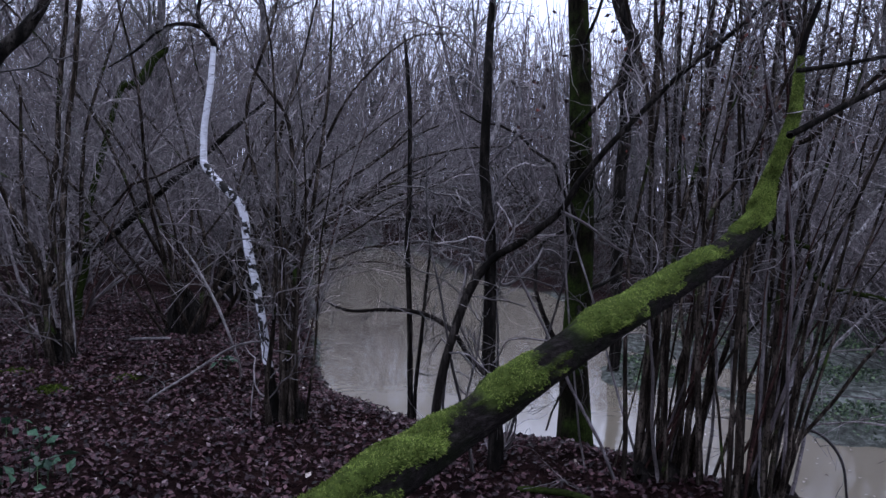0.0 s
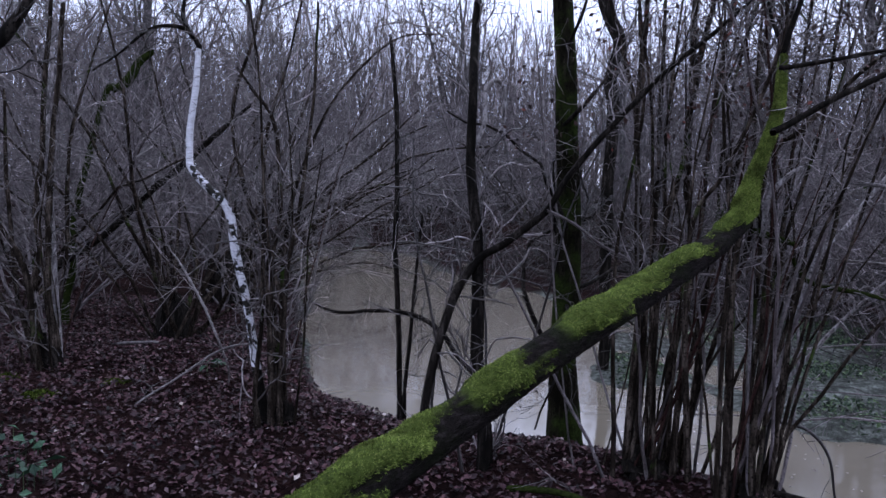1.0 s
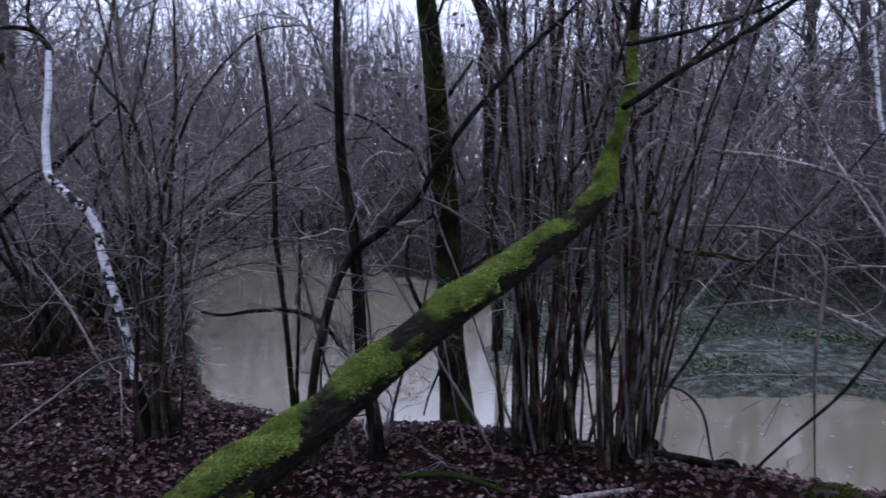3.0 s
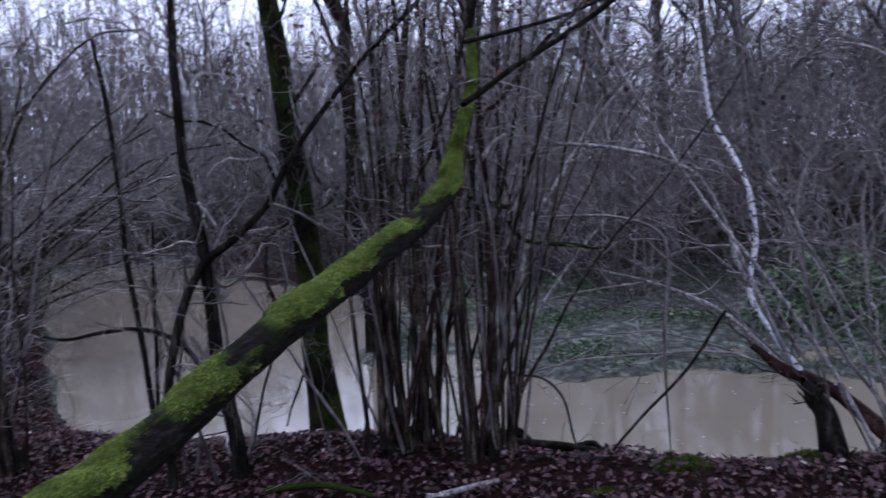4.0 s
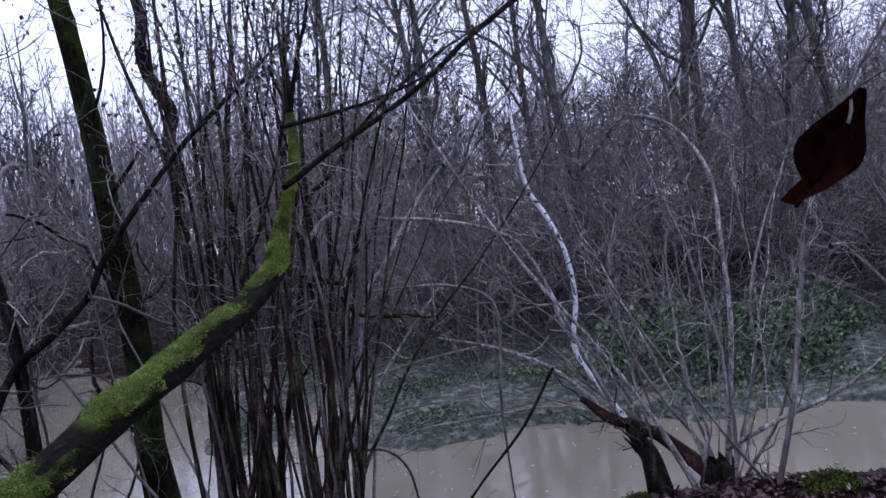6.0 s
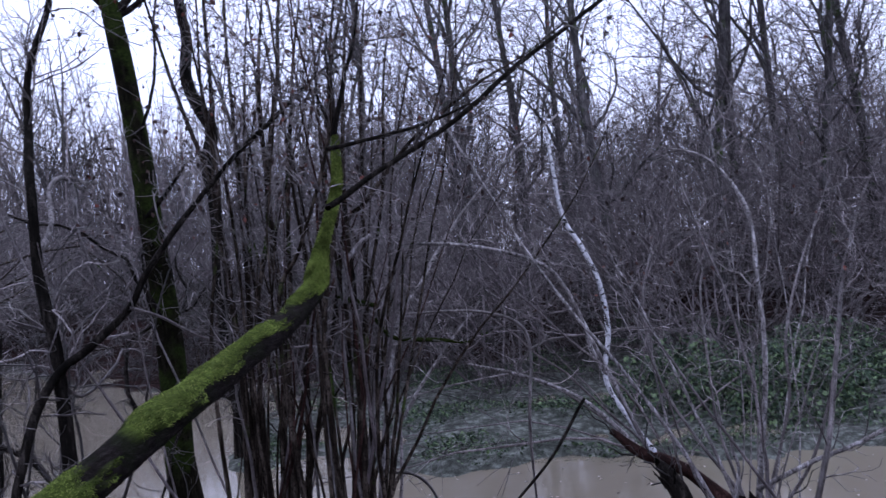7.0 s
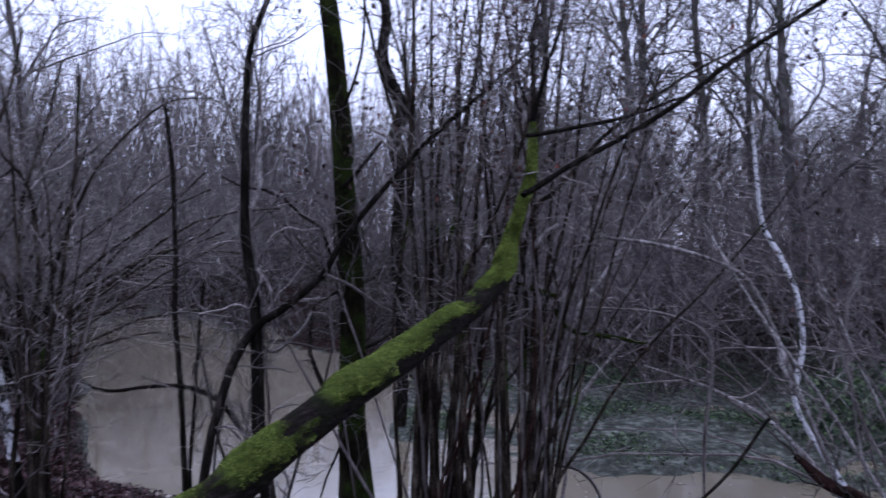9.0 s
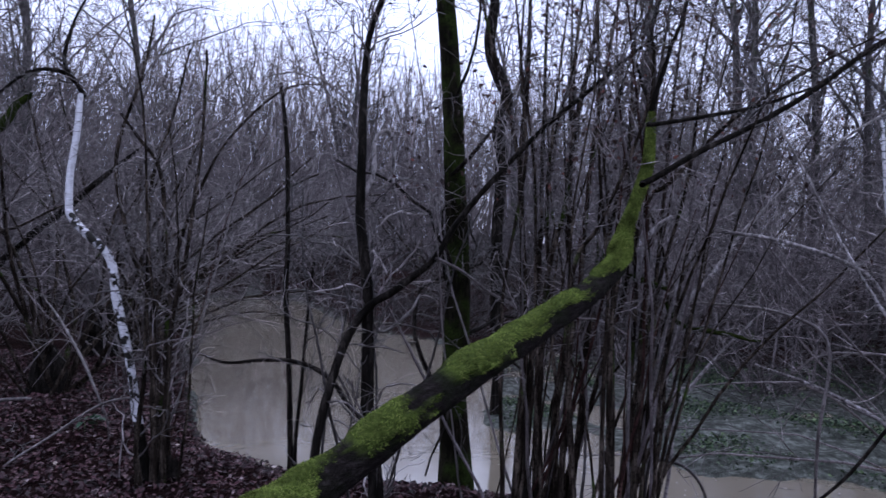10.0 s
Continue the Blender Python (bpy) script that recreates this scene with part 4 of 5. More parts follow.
def stump():
    t = thing("broken_stump", (3.46, 3.48, -0.15), "short broken stump with dark wet bark and a mossy foot", "stump")
    butt_line = [(3.47, 3.48, -0.15, 0.088), (3.43, 3.51, 0.04, 0.064), (3.39, 3.56, 0.2, 0.046), (3.36, 3.6, 0.31, 0.016)]
    stem(t, 261, butt_line, dark_bark, 5, dark_twig, 0.3, True, "trunk", wob=0.3)
    rng = np.random.default_rng(262)
    for n in range(5):
        x, y, z, r = butt_line[2]
        pts, rad = strands(rng, np.array([[x + rng.normal() * 0.03, y + rng.normal() * 0.03, z - 0.05]]), np.array([[-0.5, 0.2, 1.0]]), np.array([0.14]), np.array([0.014]), 4, 0.2, 0, 0.15)
        part("splinter", tube_mesh("splinter", [(pts, rad, 5)], dark_bark), t)


stump()


def loose_wood():
    for n, (nm, pts, mat, lab, tw) in enumerate((
        ("leaning_stick", [(2.42, 4.12, -0.11, 0.0091), (2.61, 4.04, 0.11, 0.0091), (2.86, 3.93, 0.38, 0.0101), (3.07, 3.84, 0.7, 0.0121)], dark_bark, "dark dead stick stuck upright in the bank", 0),
        ("driftwood_branch", [(2, 4.51, 0.06, 0.0303), (2.12, 4.39, -0.02, 0.0321), (2.23, 4.28, -0.05, 0.0276), (2.36, 4.21, -0.04, 0.0191)], dark_bark, "dark wet driftwood branch at the waterline", 2),
        ("driftwood_branch", [(1.9, 4.39, -0.01, 0.021), (2.14, 4.27, -0.05, 0.0252), (2.39, 4.08, -0.11, 0.0166)], dark_bark, "dark wet driftwood branch at the waterline", 0),
        ("ground_branch", [(1.22, 3.76, 0.02, 0.0156), (1.42, 3.77, 0.05, 0.0172), (1.61, 3.79, 0.09, 0.0145)], grey_bark, "short pale broken branch lying on dead leaves", 0),
        ("ground_branch", [(0.46, 4.22, 0.06, 0.0198), (0.72, 4.12, 0.04, 0.0195), (0.98, 3.91, 0.02, 0.013)], bough_moss, "dark mossy fallen branch lying on dead leaves", 2),
        ("ground_branch", [(-3.08, 7.92, 0.01, 0.017), (-2.68, 7.92, 0.02, 0.017)], twig_bark, "thin pale stick lying on dead leaves", 0),
        ("arched_bramble", [(2.02, 4.57, 0.31, 0.0105), (2.06, 4.5, 0.35, 0.0104), (2.19, 4.43, 0.33, 0.0104), (2.28, 4.38, 0.19, 0.0087), (2.31, 4.35, -0.05, 0.0069)], dark_twig, "thin bramble cane arching into the water", 0),
        ("fallen_branch", [(-2.25, 5.9, -0.09, 0.0064), (-2.11, 5.91, 0.02, 0.0085), (-1.91, 6.02, 0.14, 0.0086), (-1.6, 6.23, 0.35, 0.0089), (-1.33, 6.34, 0.4, 0.0079), (-0.99, 6.44, 0.51, 0.0046)], twig_bark, "thin grey fallen branch lying over dead leaves", 5),
        ("fallen_branch", [(-1.63, 6.52, 0.14, 0.0084), (-1.73, 6.54, 0.4, 0.0112), (-1.94, 6.76, 0.69, 0.0115), (-2.15, 6.98, 0.93, 0.0089), (-2.31, 7.09, 1.09, 0.006)], twig_bark, "thin grey branch leaning against the coppice", 4),
        ("leaning_pole", [(-4.53, 9.25, 0.42, 0.0427), (-4.22, 9.17, 0.67, 0.0423), (-3.51, 9, 1.19, 0.0382), (-2.83, 8.84, 1.78, 0.0373), (-2.27, 8.67, 2.25, 0.0274), (-1.92, 8.59, 2.52, 0.015)], dark_bark, "long dark dead pole leaning among the brush", 6),
        ("stream_tree", [(1.98, 8.91, 2.62, 0.07), (2.03, 8.88, 3.25, 0.07), (1.92, 8.92, 3.58, 0.0764), (1.83, 8.95, 3.91, 0.07), (1.86, 8.92, 4.54, 0.0573), (2.01, 8.84, 5.23, 0.0445)], dark_bark, "crooked dark tree across the stream", 14))):
        low = min(pts, key=lambda p: p[2])
        t = thing(nm, low[:3], lab, "tree" if nm == "stream_tree" else "branch")
        line = list(pts)
        if nm == "ground_branch":
            line = [(x, y, gz(x, y) + r + 0.012, r) for x, y, z, r in line]
        if nm == "driftwood_branch":
            line = [(x, y, max(z, gz(x, y) + r), r) for x, y, z, r in line]
        if nm in ("leaning_stick", "leaning_pole", "stream_tree", "fallen_branch"):
            x, y, z, r = line[0]
            line = [(x, y, gz(x, y) - 0.06, r)] + line
        if nm in ("driftwood_branch", "arched_bramble"):
            x, y, z, r = line[-1]
            line.append((x + 0.05, y - 0.02, gz(x, y) - 0.03, r * 0.8))
            x, y, z, r = line[0]
            line.insert(0, (x - 0.05, y, gz(x, y) - 0.03, r))
        stem(t, 270 + n, line, mat, tw, twig_bark, 0.4, name="branch", wob=0.3)
    t = thing("left_bank_tree", (-2.9, 3.6, 0), "tree with a dark wet limb overhanging the leafy bank", "tree")
    stem(t, 290, [(-2.95, 3.6, 0, 0.11), (-2.9, 3.62, 0.8, 0.09), (-2.8, 3.65, 1.4, 0.075)] + [(-2.52, 3.71, 1.55, 0.0523), (-2.28, 3.84, 1.93, 0.0457), (-2.16, 3.9, 2.18, 0.0381), (-2.06, 3.96, 2.31, 0.0331), (-1.98, 4.02, 2.48, 0.0251), (-1.94, 4.09, 2.67, 0.017)], dark_bark, 10, dark_twig, 0.5, True, "trunk", lo=0.6)
    bough_line = [(-3.72, 9.1, 2.58, 0.0318), (-3.55, 9.1, 2.7, 0.046), (-3.41, 9.11, 2.81, 0.05), (-3.32, 9.12, 3.01, 0.042), (-3.19, 9.13, 3.14, 0.0382)]
    t = thing("mossy_bough", bough_line[0][:3], "broken mossy bough among the thicket", "branch")
    x, y, z, r = bough_line[0]
    stem(t, 291, [(x - 0.5, y + 0.2, gz(x - 0.5, y + 0.2) - 0.1, 0.05), (x - 0.35, y + 0.1, 1.2, 0.04)] + bough_line, bough_moss, 8, dark_twig, 0.5, name="bough")


loose_wood()


# ---- thickets and the far wood ----
def hazel_bush(seed, loc, reach, height, way=(0, 0), count=14, mat=brush_bark, twig=brush_bark, stool=0.25, thick=0.018, arch=-0.035, dense=8, bold=1.2, fine=0, foot=None, start=0.36):
    rng = np.random.default_rng(seed)
    x, y = loc
    t = thing("hazel_bush", (x, y, gz(x, y)), "bare many-stemmed hazel bush with arching twiggy rods", "shrub", "hazel thicket")
    base = np.stack([x + rng.normal(size=count) * stool, y + rng.normal(size=count) * stool, np.full(count, gz(x, y) - 0.15)], -1)
    ways = np.stack([rng.normal(size=count) * reach + way[0], rng.normal(size=count) * reach + way[1], np.ones(count)], -1)
    a = strands(rng, base, ways, height * rng.uniform(0.6, 1.15, count), thick * rng.uniform(0.5, 1.3, count), 9, 0.11, arch, 0.3)
    for m in range(count):
        part("stem", tube_mesh("stem", [(a[0][m : m + 1], a[1][m : m + 1], 5)], mat), t)
    b = strands(rng, *shoots(rng, *a, dense, start, 0.98, 1.0, height * 0.3, 0.5, 0.2, 0.0032 * bold), 5, 0.24, -0.01, 0.4)
    c = strands(rng, *shoots(rng, *b, 4 if bold > 2.4 else 7, 0.1, 0.98, 1.0, height * 0.13, 0.7, 0.08, 0.0019 * bold), 2, 0.3, -0.01, 0.5)
    sets = [(*b, 3), (*c, 3)]
    if fine:
        sets.append((*strands(rng, *shoots(rng, *c, fine, 0.2, 1.0, 1.0, height * 0.07, 0.8, 0.05, 0.002 * bold), 2, 0.2, 0.0, 0.6), 3))
    part("spray", tube_mesh("spray", sets, twig), t)
    if foot:
        gnarled_foot(t, seed, x, y, *foot, dark_bark)
    return t


def wood_tree(seed, loc, height, radius, bold=1.0, fine=2, low=0.2):
    rng = np.random.default_rng(seed)
    x, y = loc
    z = gz(x, y)
    t = thing("woodland_tree", (x, y, z), "tall bare winter tree with a forked twiggy crown", "tree", "far trees")
    pts, rad = strands(rng, np.array([[x, y, z - 0.3]]), np.array([[rng.normal() * 0.06, rng.normal() * 0.06, 1]]), np.array([height]), np.array([radius]), 14, 0.045, 0.02, 0.15)
    part("trunk", tube_mesh("trunk", [(pts, rad, 9)], hazy_far_bark), t)
    a = strands(rng, *shoots(rng, pts, rad, 15, low, 0.97, 0.8, height * 0.33, 0.5, 0.3, 0.02), 8, 0.2, 0.04, 0.25)
    for m in range(15):
        part("limb", tube_mesh("limb", [(a[0][m : m + 1], a[1][m : m + 1], 5)], hazy_far_bark), t)
    b = strands(rng, *shoots(rng, *a, 6, 0.15, 0.98, 0.9, height * 0.15, 0.6, 0.12, 0.009 * bold), 6, 0.26, 0.01, 0.35)
    c = strands(rng, *shoots(rng, *b, 5, 0.15, 0.98, 0.9, height * 0.075, 0.6, 0.06, 0.005 * bold), 3, 0.28, 0.0, 0.45)
    sets = [(*b, 3), (*c, 3)]
    if fine:
        sets.append((*strands(rng, *shoots(rng, *c, fine, 0.2, 1.0, 0.9, height * 0.04, 0.8, 0.02, 0.0035 * bold), 2, 0.25, 0.0, 0.6), 3))
    part("spray", tube_mesh("spray", sets, dark_twig), t)
    return t


def far_copies():
    rng = np.random.default_rng(404)
    # dark stools whose rods arch over the pool
    hazel_bush(310, (-2.75, 8.6), 0.35, 4.2, (0.1, 0), 16, hazel_bark, twig_bark, 0.14, 0.026, -0.05, foot=(0.2, 0.45))
    hazel_bush(311, (-2.9, 11.4), 0.45, 4.6, (0.5, -0.1), 14, hazel_bark, twig_bark, 0.22, 0.03, -0.075, 7, foot=(0.4, 0.7))
    hazel_bush(312, (-3.6, 14.2), 0.5, 4.6, (0.35, 0), 14, hazel_bark, twig_bark, 0.4, 0.03, -0.07, 8, 1.4)
    hazel_bush(313, (-5.2, 9.6), 0.5, 4.5, (0, 0), 16, hazel_bark, brush_bark, 0.3, 0.02, -0.05, 8)
    hazel_bush(314, (5.4, 6.2), 0.7, 3.6, (-0.1, 0), 10, brush_bark, brush_bark, 0.4, 0.012, -0.07, 7)

    def spread(kinds, spots, lo, hi):
        for n, (x, y) in enumerate(spots):
            s = rng.uniform(lo, hi)
            ob = copy_thing(kinds[n % len(kinds)], Matrix.LocRotScale((x, y, gz(x, y)), Euler((0, 0, rng.uniform(0, 6.28))), None))
            ob.scale = (s, s, s * rng.uniform(0.9, 1.15))

    spread([hazel_bush(320, (9.0, 9.2), 0.6, 4.2, arch=-0.06, bold=1.4), hazel_bush(321, (6.4, 12.6), 0.6, 4.6, arch=-0.05, bold=1.8),
            hazel_bush(322, (-6.5, 13.5), 0.7, 4.4, count=12, arch=-0.07, bold=1.9), hazel_bush(324, (10.8, 8.8), 0.55, 5.0, bold=1.6)], BUSHES, 0.8, 1.15)
    far_kinds = [hazel_bush(330, (-0.5, 30), 0.7, 5.5, arch=-0.06, bold=3.0, fine=0, thick=0.03), hazel_bush(331, (9.5, 20), 0.7, 5.0, arch=-0.06, bold=2.6, fine=0, thick=0.03),
            hazel_bush(332, (-8, 24), 0.8, 5.5, arch=-0.07, bold=3.0, fine=0, thick=0.03)]
    spread(far_kinds, [p for p in FAR_BUSHES if p[0] > 8], 0.95, 1.5)
    spread(far_kinds, [p for p in FAR_BUSHES if p[0] <= 8], 0.6, 0.95)
    spread([hazel_bush(333, (-8.5, 15), 0.6, 8.5, arch=-0.04, bold=2.6, thick=0.035)], TALL, 0.85, 1.15)
    low = hazel_bush(336, (-1.5, 31.5), 0.8, 4.0, count=11, mat=hazel_bark, twig=dark_twig, arch=-0.09, bold=2.2, thick=0.03, start=0.1)
    spread([low], LOW_END, 0.7, 1.0)
    spread([low], LOW_SIDE, 0.38, 0.6)
    spread([wood_tree(350, (8.9, 10.8), 11, 0.11), wood_tree(351, (8.0, 14.0), 11, 0.12), wood_tree(353, (11.5, 11.1), 11, 0.11)], TREES, 0.85, 1.25)
    spread([wood_tree(360, (-13, 36), 13, 0.17, 2.2, 0, 0.1), wood_tree(361, (8, 33), 13, 0.17, 2.2, 0, 0.1)], FAR_TREES, 0.8, 1.3)


def ring_spots(seed, count, r0, r1, a0, a1, gap):
    """Spread places on dry ground round the pool."""
    rng = np.random.default_rng(seed)
    out = []
    for _ in range(4000):
        r, a = math.sqrt(rng.uniform(r0 * r0, r1 * r1)), radians(rng.uniform(a0, a1))
        x, y = r * math.sin(a), r * math.cos(a)
        if float(shore_distance(np.array([x]), np.array([y]))[0]) > 0.6 and all(math.hypot(x - u, y - v) > gap for u, v in out):
            out.append((x, y))
        if len(out) == count:
            break
    return out


BUSHES = ring_spots(1, 9, 8.8, 20, -36, -9, 1.7) + ring_spots(7, 24, 11.5, 21, 23, 66, 1.6)
FAR_BUSHES = ring_spots(2, 14, 18, 40, -38, -19, 1.8) + ring_spots(8, 16, 29, 46, -9, 19, 1.8) + ring_spots(9, 20, 18, 38, 22, 66, 1.8)
LOW_END = ring_spots(11, 13, 28, 38, -12, 12, 1.4)
LOW_SIDE = ring_spots(10, 18, 11.5, 27, 7, 24, 1.2)
TREES = [(8.55, 15.8), (14.0, 12.8), (11.0, 17.0), (16.5, 13.5), (-4.5, 21.0), (12.6, 9.6), (10.2, 13.6), (14.8, 10.2), (7.4, 19.5), (18.0, 10.5)]
TALL = [(-7.5, 19), (-9, 22.5), (-10.5, 17.5), (-8, 26.5), (-11, 30), (-6.5, 46), (3.0, 44), (-6.5, 15.5), (4.6, 46), (1.0, 43), (8.4, 43), (11.5, 42), (-3.5, 48), (13, 17.5), (17, 14), (19.5, 12.5)]
FAR_TREES = ring_spots(4, 9, 26, 50, 22, 62, 3.0) + ring_spots(5, 4, 26, 40, -38, -20, 3.0) + ring_spots(6, 7, 46, 62, -8, 20, 2.0)
far_copies()


def undergrowth():
    """Low tangled brash under the thickets."""
    rng = np.random.default_rng(440)
    n = 19000
    r, a = np.sqrt(rng.uniform(7.5**2, 34**2, n)), np.radians(rng.uniform(-38, 64, n))
    x, y = r * np.sin(a), r * np.cos(a)
    keep = (shore_distance(x, y) > 0.15) & (rng.uniform(size=n) < smooth(-0.9, 0.5, wobble(x, y, 0.9, 31)) * np.clip(14 / r, 0.35, 1)) & (r > np.where(far_side(x, y) > 0.5, 10.0, 15.0))
    x, y, r = x[keep], y[keep], r[keep]
    n = len(x)
    start = np.stack([x, y, ground_height(x, y) - 0.03], -1)
    way = np.stack([rng.normal(size=n), rng.normal(size=n), rng.uniform(0.3, 1.6, n)], -1)
    s = strands(rng, start, way, rng.uniform(0.4, 2.0, n), 0.0026 + 0.00038 * r * rng.uniform(0.5, 1.3, n), 5, 0.25, -0.09, 0.5)
    tagged(new("undergrowth", tube_mesh("undergrowth", [(*s, 3)], dark_twig)), "low tangled bare brash and bramble canes under the thickets", "undergrowth", kind="stuff")


undergrowth()


def far_woodland():
    """The belt of bare trees that closes the distance: tall upstream, lower beyond the flooded bank."""
    rng = np.random.default_rng(450)
    n = 2000
    r, deg = rng.uniform(27, 70, n), np.concatenate([rng.uniform(-44, 68, 1200), rng.uniform(-24, 24, 800)])
    a = np.radians(deg)
    open_reach = smooth(-25, -18, deg) * smooth(24, 17, deg)
    r = r + open_reach * (22 + 0.35 * (r - 27))
    x, y = r * np.sin(a), r * np.cos(a)
    z = ground_height(x, y) - 0.2
    crown = np.tan(np.radians(14.6 - 4.0 * smooth(14, 26, deg) + 1.5 * wobble(x, y, 0.25, 33)))
    tall = np.maximum(2.5, (r * crown + 1.6 - z) * rng.uniform(0.4, 1.0, n) ** 0.8)
    way = np.stack([rng.normal(size=n) * 0.2, rng.normal(size=n) * 0.2, np.ones(n)], -1)
    s = strands(rng, np.stack([x, y, z], -1), way, tall, 0.004 * tall + rng.uniform(0.005, 0.03, n), 5, 0.09, 0.02, 0.25)
    t = strands(rng, *shoots(rng, *s, 6, 0.2, 0.98, 1.25, 3.0, 0.5, 0.1, 0.013), 4, 0.28, 0.0, 0.5)
    u = strands(rng, *shoots(rng, *t, 8, 0.1, 1.0, 1.1, 1.15, 0.6, 0.05, 0.0085), 1, 0.25, 0.0, 0.5)
    tagged(new("far_woodland", tube_mesh("far_woodland", [(*s, 4), (*t, 3), (*u, 3)], brush_bark)), "distant belt of bare grey-brown woodland", "woodland", kind="stuff")


far_woodland()


# ---- the floor's litter ----
def scatter(seed, n, x0, x1, y0, y1):
    rng = np.random.default_rng(seed)
    x, y = rng.uniform(x0, x1, n), rng.uniform(y0, y1, n)
    return rng, x, y, shore_distance(x, y), far_side(x, y)


def floor_leaves():
    rng, x, y, d, fs = scatter(501, 170000, -8, 6.5, -3.5, 12)
    keep = (d > 0.03) & (fs < 0.5) & (rng.uniform(size=len(x)) < np.clip(9 / (np.abs(y) + 1.0), 0.3, 1.0) * np.where(y < 1.0, 0.4, 1.0))
    x, y = x[keep], y[keep]
    z = ground_height(x, y) + rng.uniform(0.004, 0.03, len(x))
    tagged(new("leaf_litter", leaves(rng, np.stack([x, y, z], -1), 0.043, 0.5, "leaf_litter", litter)), "wet reddish brown fallen leaves carpeting the bank", "leaves", kind="stuff")
    rng, x, y, d, fs = scatter(502, 60, -5, 5, 2, 9)
    keep = (d > 0.1) & (fs < 0.5)
    x, y = x[keep], y[keep]
    z = ground_height(x, y) + 0.035
    tagged(new("pale_leaves", leaves(rng, np.stack([x, y, z], -1), 0.055, 0.35, "pale_leaves", pale_leaf)), "few pale dry leaves on the leaf litter", "leaves", kind="stuff")


floor_leaves()


def floating_bits():
    rng, x, y, d, fs = scatter(520, 420, 1.6, 6.5, 3.2, 7.5)
    keep = d < -0.12
    x, y = x[keep][:110], y[keep][:110]
    p = np.stack([x, y, np.full(len(x), WATER + 0.004)], -1)
    tagged(new("floating_bits", leaves(rng, p, 0.032, 0.03, "floating_bits", pale_leaf)), "pale leaf scraps floating on the brown water", "leaves", kind="stuff")


floating_bits()


def ivy():
    rng, x, y, d, fs = scatter(511, 110000, 1.4, 11, 4, 13)
    dens = 0.9 * smooth(-0.2, 0.9, wobble(x, y, 2.4, 21))
    keep = (d > 0.02) & (fs > 0.5) & (rng.uniform(size=len(x)) < dens) & (ground_height(x, y) > WATER + 0.004)
    x, y = x[keep], y[keep]
    h = 0.14 * smooth(0, 1, wobble(x, y, 1.6, 23)) + 0.03
    z = ground_height(x, y) + rng.uniform(0.0, 1.0, len(x)) * h
    tagged(new("bank_greenery", leaves(rng, np.stack([x, y, z], -1), 0.042, 0.8, "bank_greenery", ivy_green)), "dark green ivy and bramble over the flooded far bank", "plants", kind="stuff")
    # bramble mound downstream
    n = 9000
    u = unit(rng.normal(size=(n, 3))) * rng.uniform(0.5, 1, (n, 1))
    c = np.array([(7.2, 5.9), (8.4, 6.6), (6.6, 6.9)])[rng.integers(0, 3, n)]
    p = np.stack([c[:, 0] + u[:, 0] * 1.0, c[:, 1] + u[:, 1] * 0.8, np.abs(u[:, 2]) * 0.75], -1)
    p[:, 2] += ground_height(p[:, 0], p[:, 1])
    tagged(new("bramble_thicket", leaves(rng, p, 0.06, 0.9, "bramble_thicket", ivy_green)), "low dark green bramble thicket on the far bank", "plants", kind="stuff")


ivy()


def moss_cushion(seed, x, y, r, flat=0.35):
    rng = np.random.default_rng(seed)
    n = 1600
    u = unit(rng.normal(size=(n, 3)))
    u[:, 2] = np.abs(u[:, 2])
    r = r * 0.75
    p = np.stack([x + u[:, 0] * r * 1.3, y + u[:, 1] * r, gz(x, y) - 0.01 + u[:, 2] * r * flat], -1)
    p += 0.2 * r * rng.normal(size=(n, 3)) * np.array([1, 1, 0.3])
    ob = new("moss_cushion", leaves(rng, p, 0.015, 1.2, "moss_cushion", cushion_moss))
    tagged(ob, "bright green cushion of moss on the leaf litter", "moss", "moss cushions")


for n, (x, y, r) in enumerate(((-2.95, 6.1, 0.13), (-2.55, 6.5, 0.1), (3.95, 2.75, 0.16), (2.55, 3.55, 0.13), (2.05, 3.5, 0.07), (-3.5, 6.6, 0.12), (3.3, 3.5, 0.14))):
    moss_cushion(530 + n, x, y, r)


def ground_plant(seed, x, y, count, size, spread):
    rng = np.random.default_rng(seed)
    p = np.stack([x + rng.normal(size=count) * spread, y + rng.normal(size=count) * spread, rng.uniform(0.03, 0.16, count)], -1)
    p[:, 2] += ground_height(p[:, 0], p[:, 1])
    t = thing("ground_plant", (x, y, gz(x, y)), "small green leafy plant growing through dead leaves", "plant", "ground plants")
    stalks = np.stack([np.stack([p[:, 0], p[:, 1], ground_height(p[:, 0], p[:, 1]) - 0.02], -1), p], 1)
    part("stalks", tube_mesh("stalks", [(stalks, np.full((count, 2), 0.0018), 3)], ivy_green), t)
    part("leaves", leaves(rng, p, size, 0.5, "leaves", plant_green), t)


for n, (x, y, c, s, sp) in enumerate(((-2.15, 4.0, 30, 0.1, 0.14), (-2.3, 4.6, 8, 0.07, 0.08), (-1.85, 6.9, 7, 0.1, 0.06), (-2.6, 4.9, 5, 0.07, 0.06))):
    ground_plant(550 + n, x, y, c, s, sp)


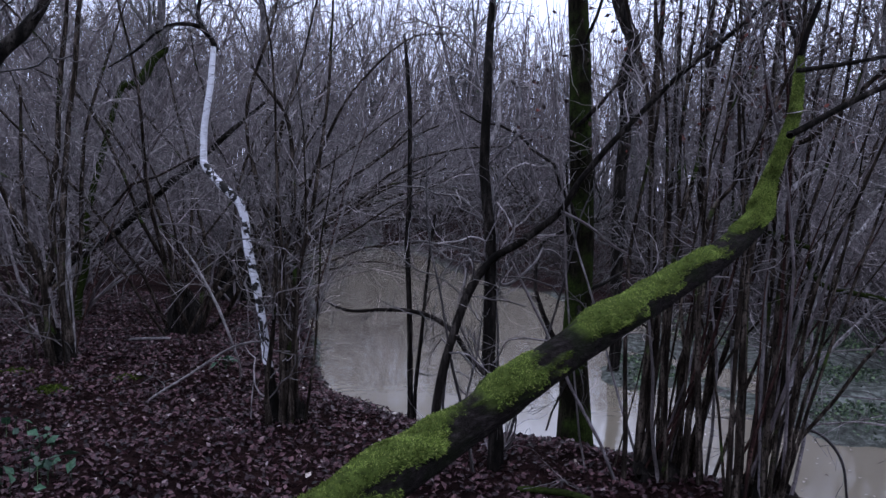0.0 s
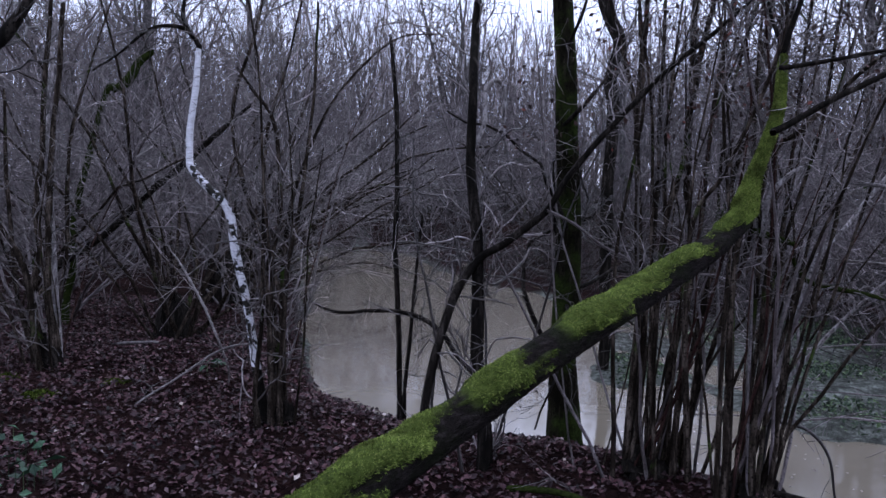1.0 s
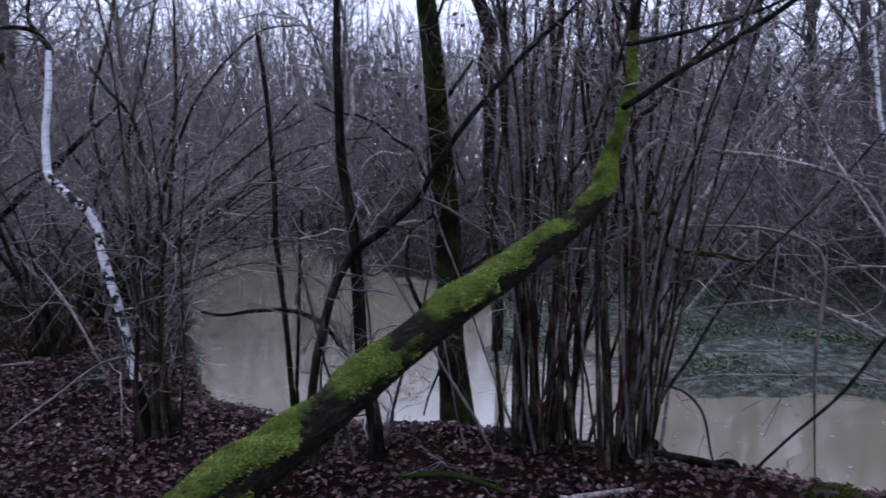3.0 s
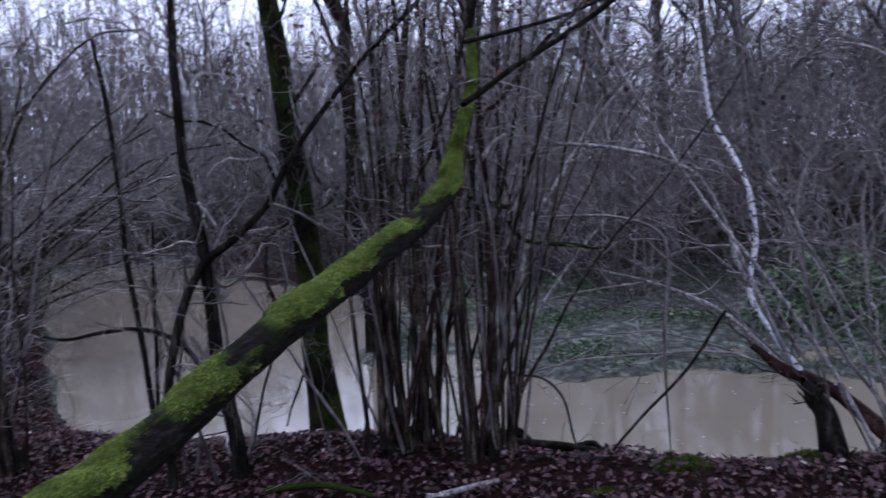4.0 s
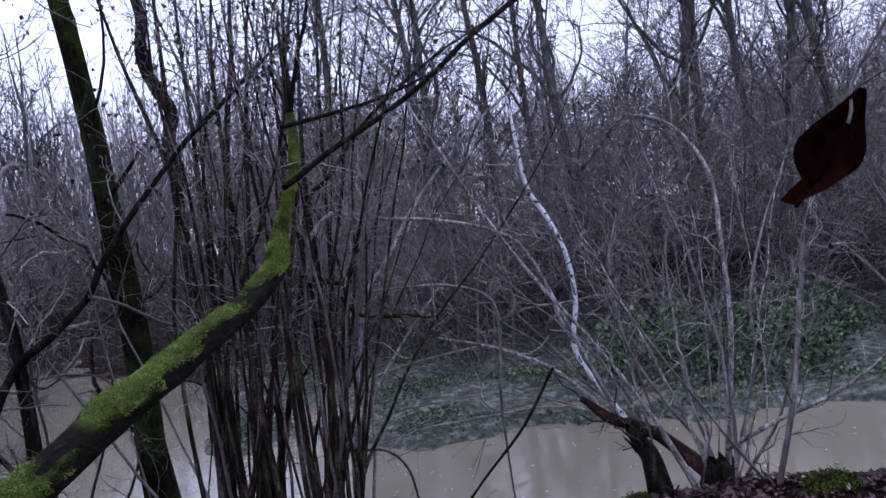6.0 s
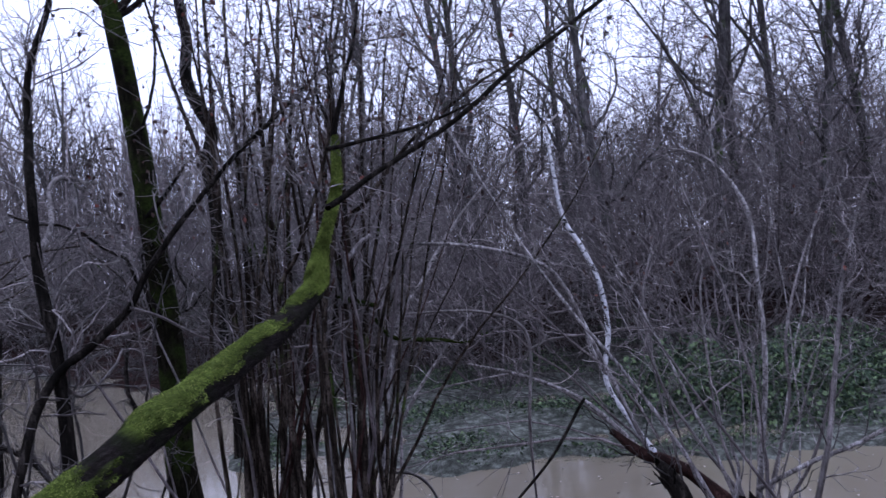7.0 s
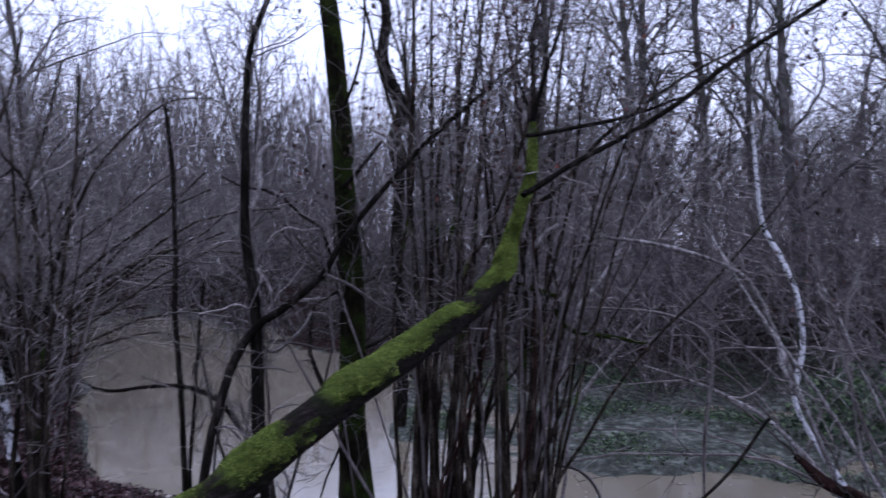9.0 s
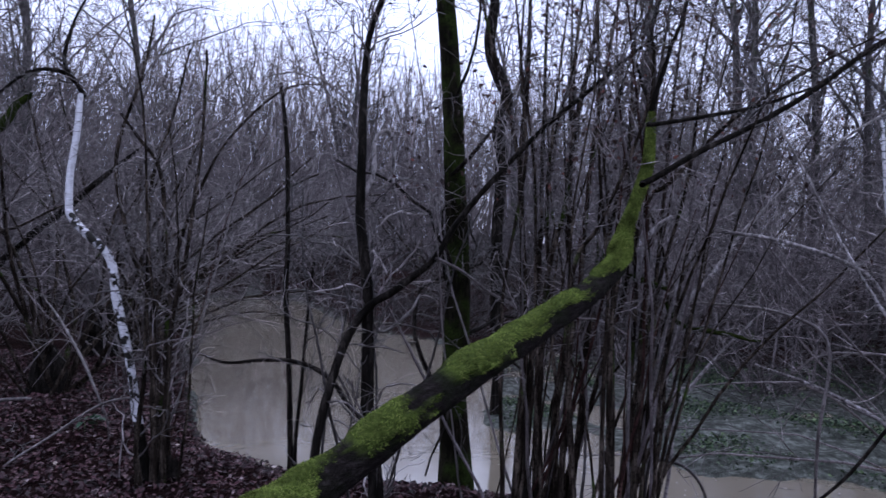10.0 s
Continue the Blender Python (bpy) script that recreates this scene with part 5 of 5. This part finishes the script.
# ---- dead leaves held on twigs, and the leaf that hangs close by ----
def clinging_leaves():
    rng = np.random.default_rng(601)
    tips = np.concatenate(TIPS)
    tips = tips[((tips[:, 2] > 1.9) & (tips[:, 0] > 0.4)) | ((tips[:, 2] > 1.2) & (tips[:, 0] > 3.0))]
    p = tips[rng.choice(len(tips), min(len(tips), 2600), replace=False)] - np.array([0, 0, 0.012])
    t = tagged(new("clinging_leaves", leaves(rng, p, 0.034, 1.5, "clinging_leaves", dead_leaf)), "brown dead leaves still clinging to bare twigs", "leaves", kind="stuff")
    return t


clinging_leaves()


def hanging_leaf():
    x, y, z = (0.81, 0.185, 1.6)
    t = thing("beech_sprig", (x, y, z), "curled red-brown beech leaf hanging from a thin twig", "branch")
    n, m = 14, 8
    me_v, s = [], 0.066
    for i in range(n):
        u = i / (n - 1)
        half = 0.3 * math.sin(math.pi * min(1, u * 0.96 + 0.02)) ** 0.8
        for j in range(m):
            v = j / (m - 1) * 2 - 1
            curl = 0.3 * (v * half) ** 2 * 4 + 0.12 * math.sin(u * 7) * v + 0.03 * math.cos(v * 14)
            me_v.append((v * half * s, curl * s + 0.35 * s * u * u, -u * s))
    f = [(i * m + j, i * m + j + 1, (i + 1) * m + j + 1, (i + 1) * m + j) for i in range(n - 1) for j in range(m - 1)]
    for k, (off, turn, tilt) in enumerate((((0, 0, 0.02), 0.7, -0.9), ((0.018, 0.0, 0.045), -0.4, 0.35))):
        mt = Matrix.Translation((x + off[0], y + off[1], z + off[2])) @ Euler((0.2, tilt, turn)).to_matrix().to_4x4()
        vv = np.array([mt @ Vector(q) for q in me_v])
        part("leaf", mesh_from("leaf", vv, f, backlit_leaf), t)
    stem(t, 611, [(x, y, z + 0.025, 0.0009), (x + 0.03, y, z + 0.07, 0.0012), (x + 0.14, y - 0.06, z + 0.2, 0.002), (x + 0.4, y - 0.3, z + 0.5, 0.004), (x + 0.75, y - 0.7, z + 0.6, 0.008)], dark_twig, 0, name="twig")
    stem(t, 612, [(x + 0.75, y - 0.7, 0, 0.03), (x + 0.72, y - 0.7, 1.2, 0.026), (x + 0.75, y - 0.7, z + 0.6, 0.02), (x + 0.8, y - 0.75, z + 1.6, 0.01)], dark_bark, 0, rooted=True)


hanging_leaf()
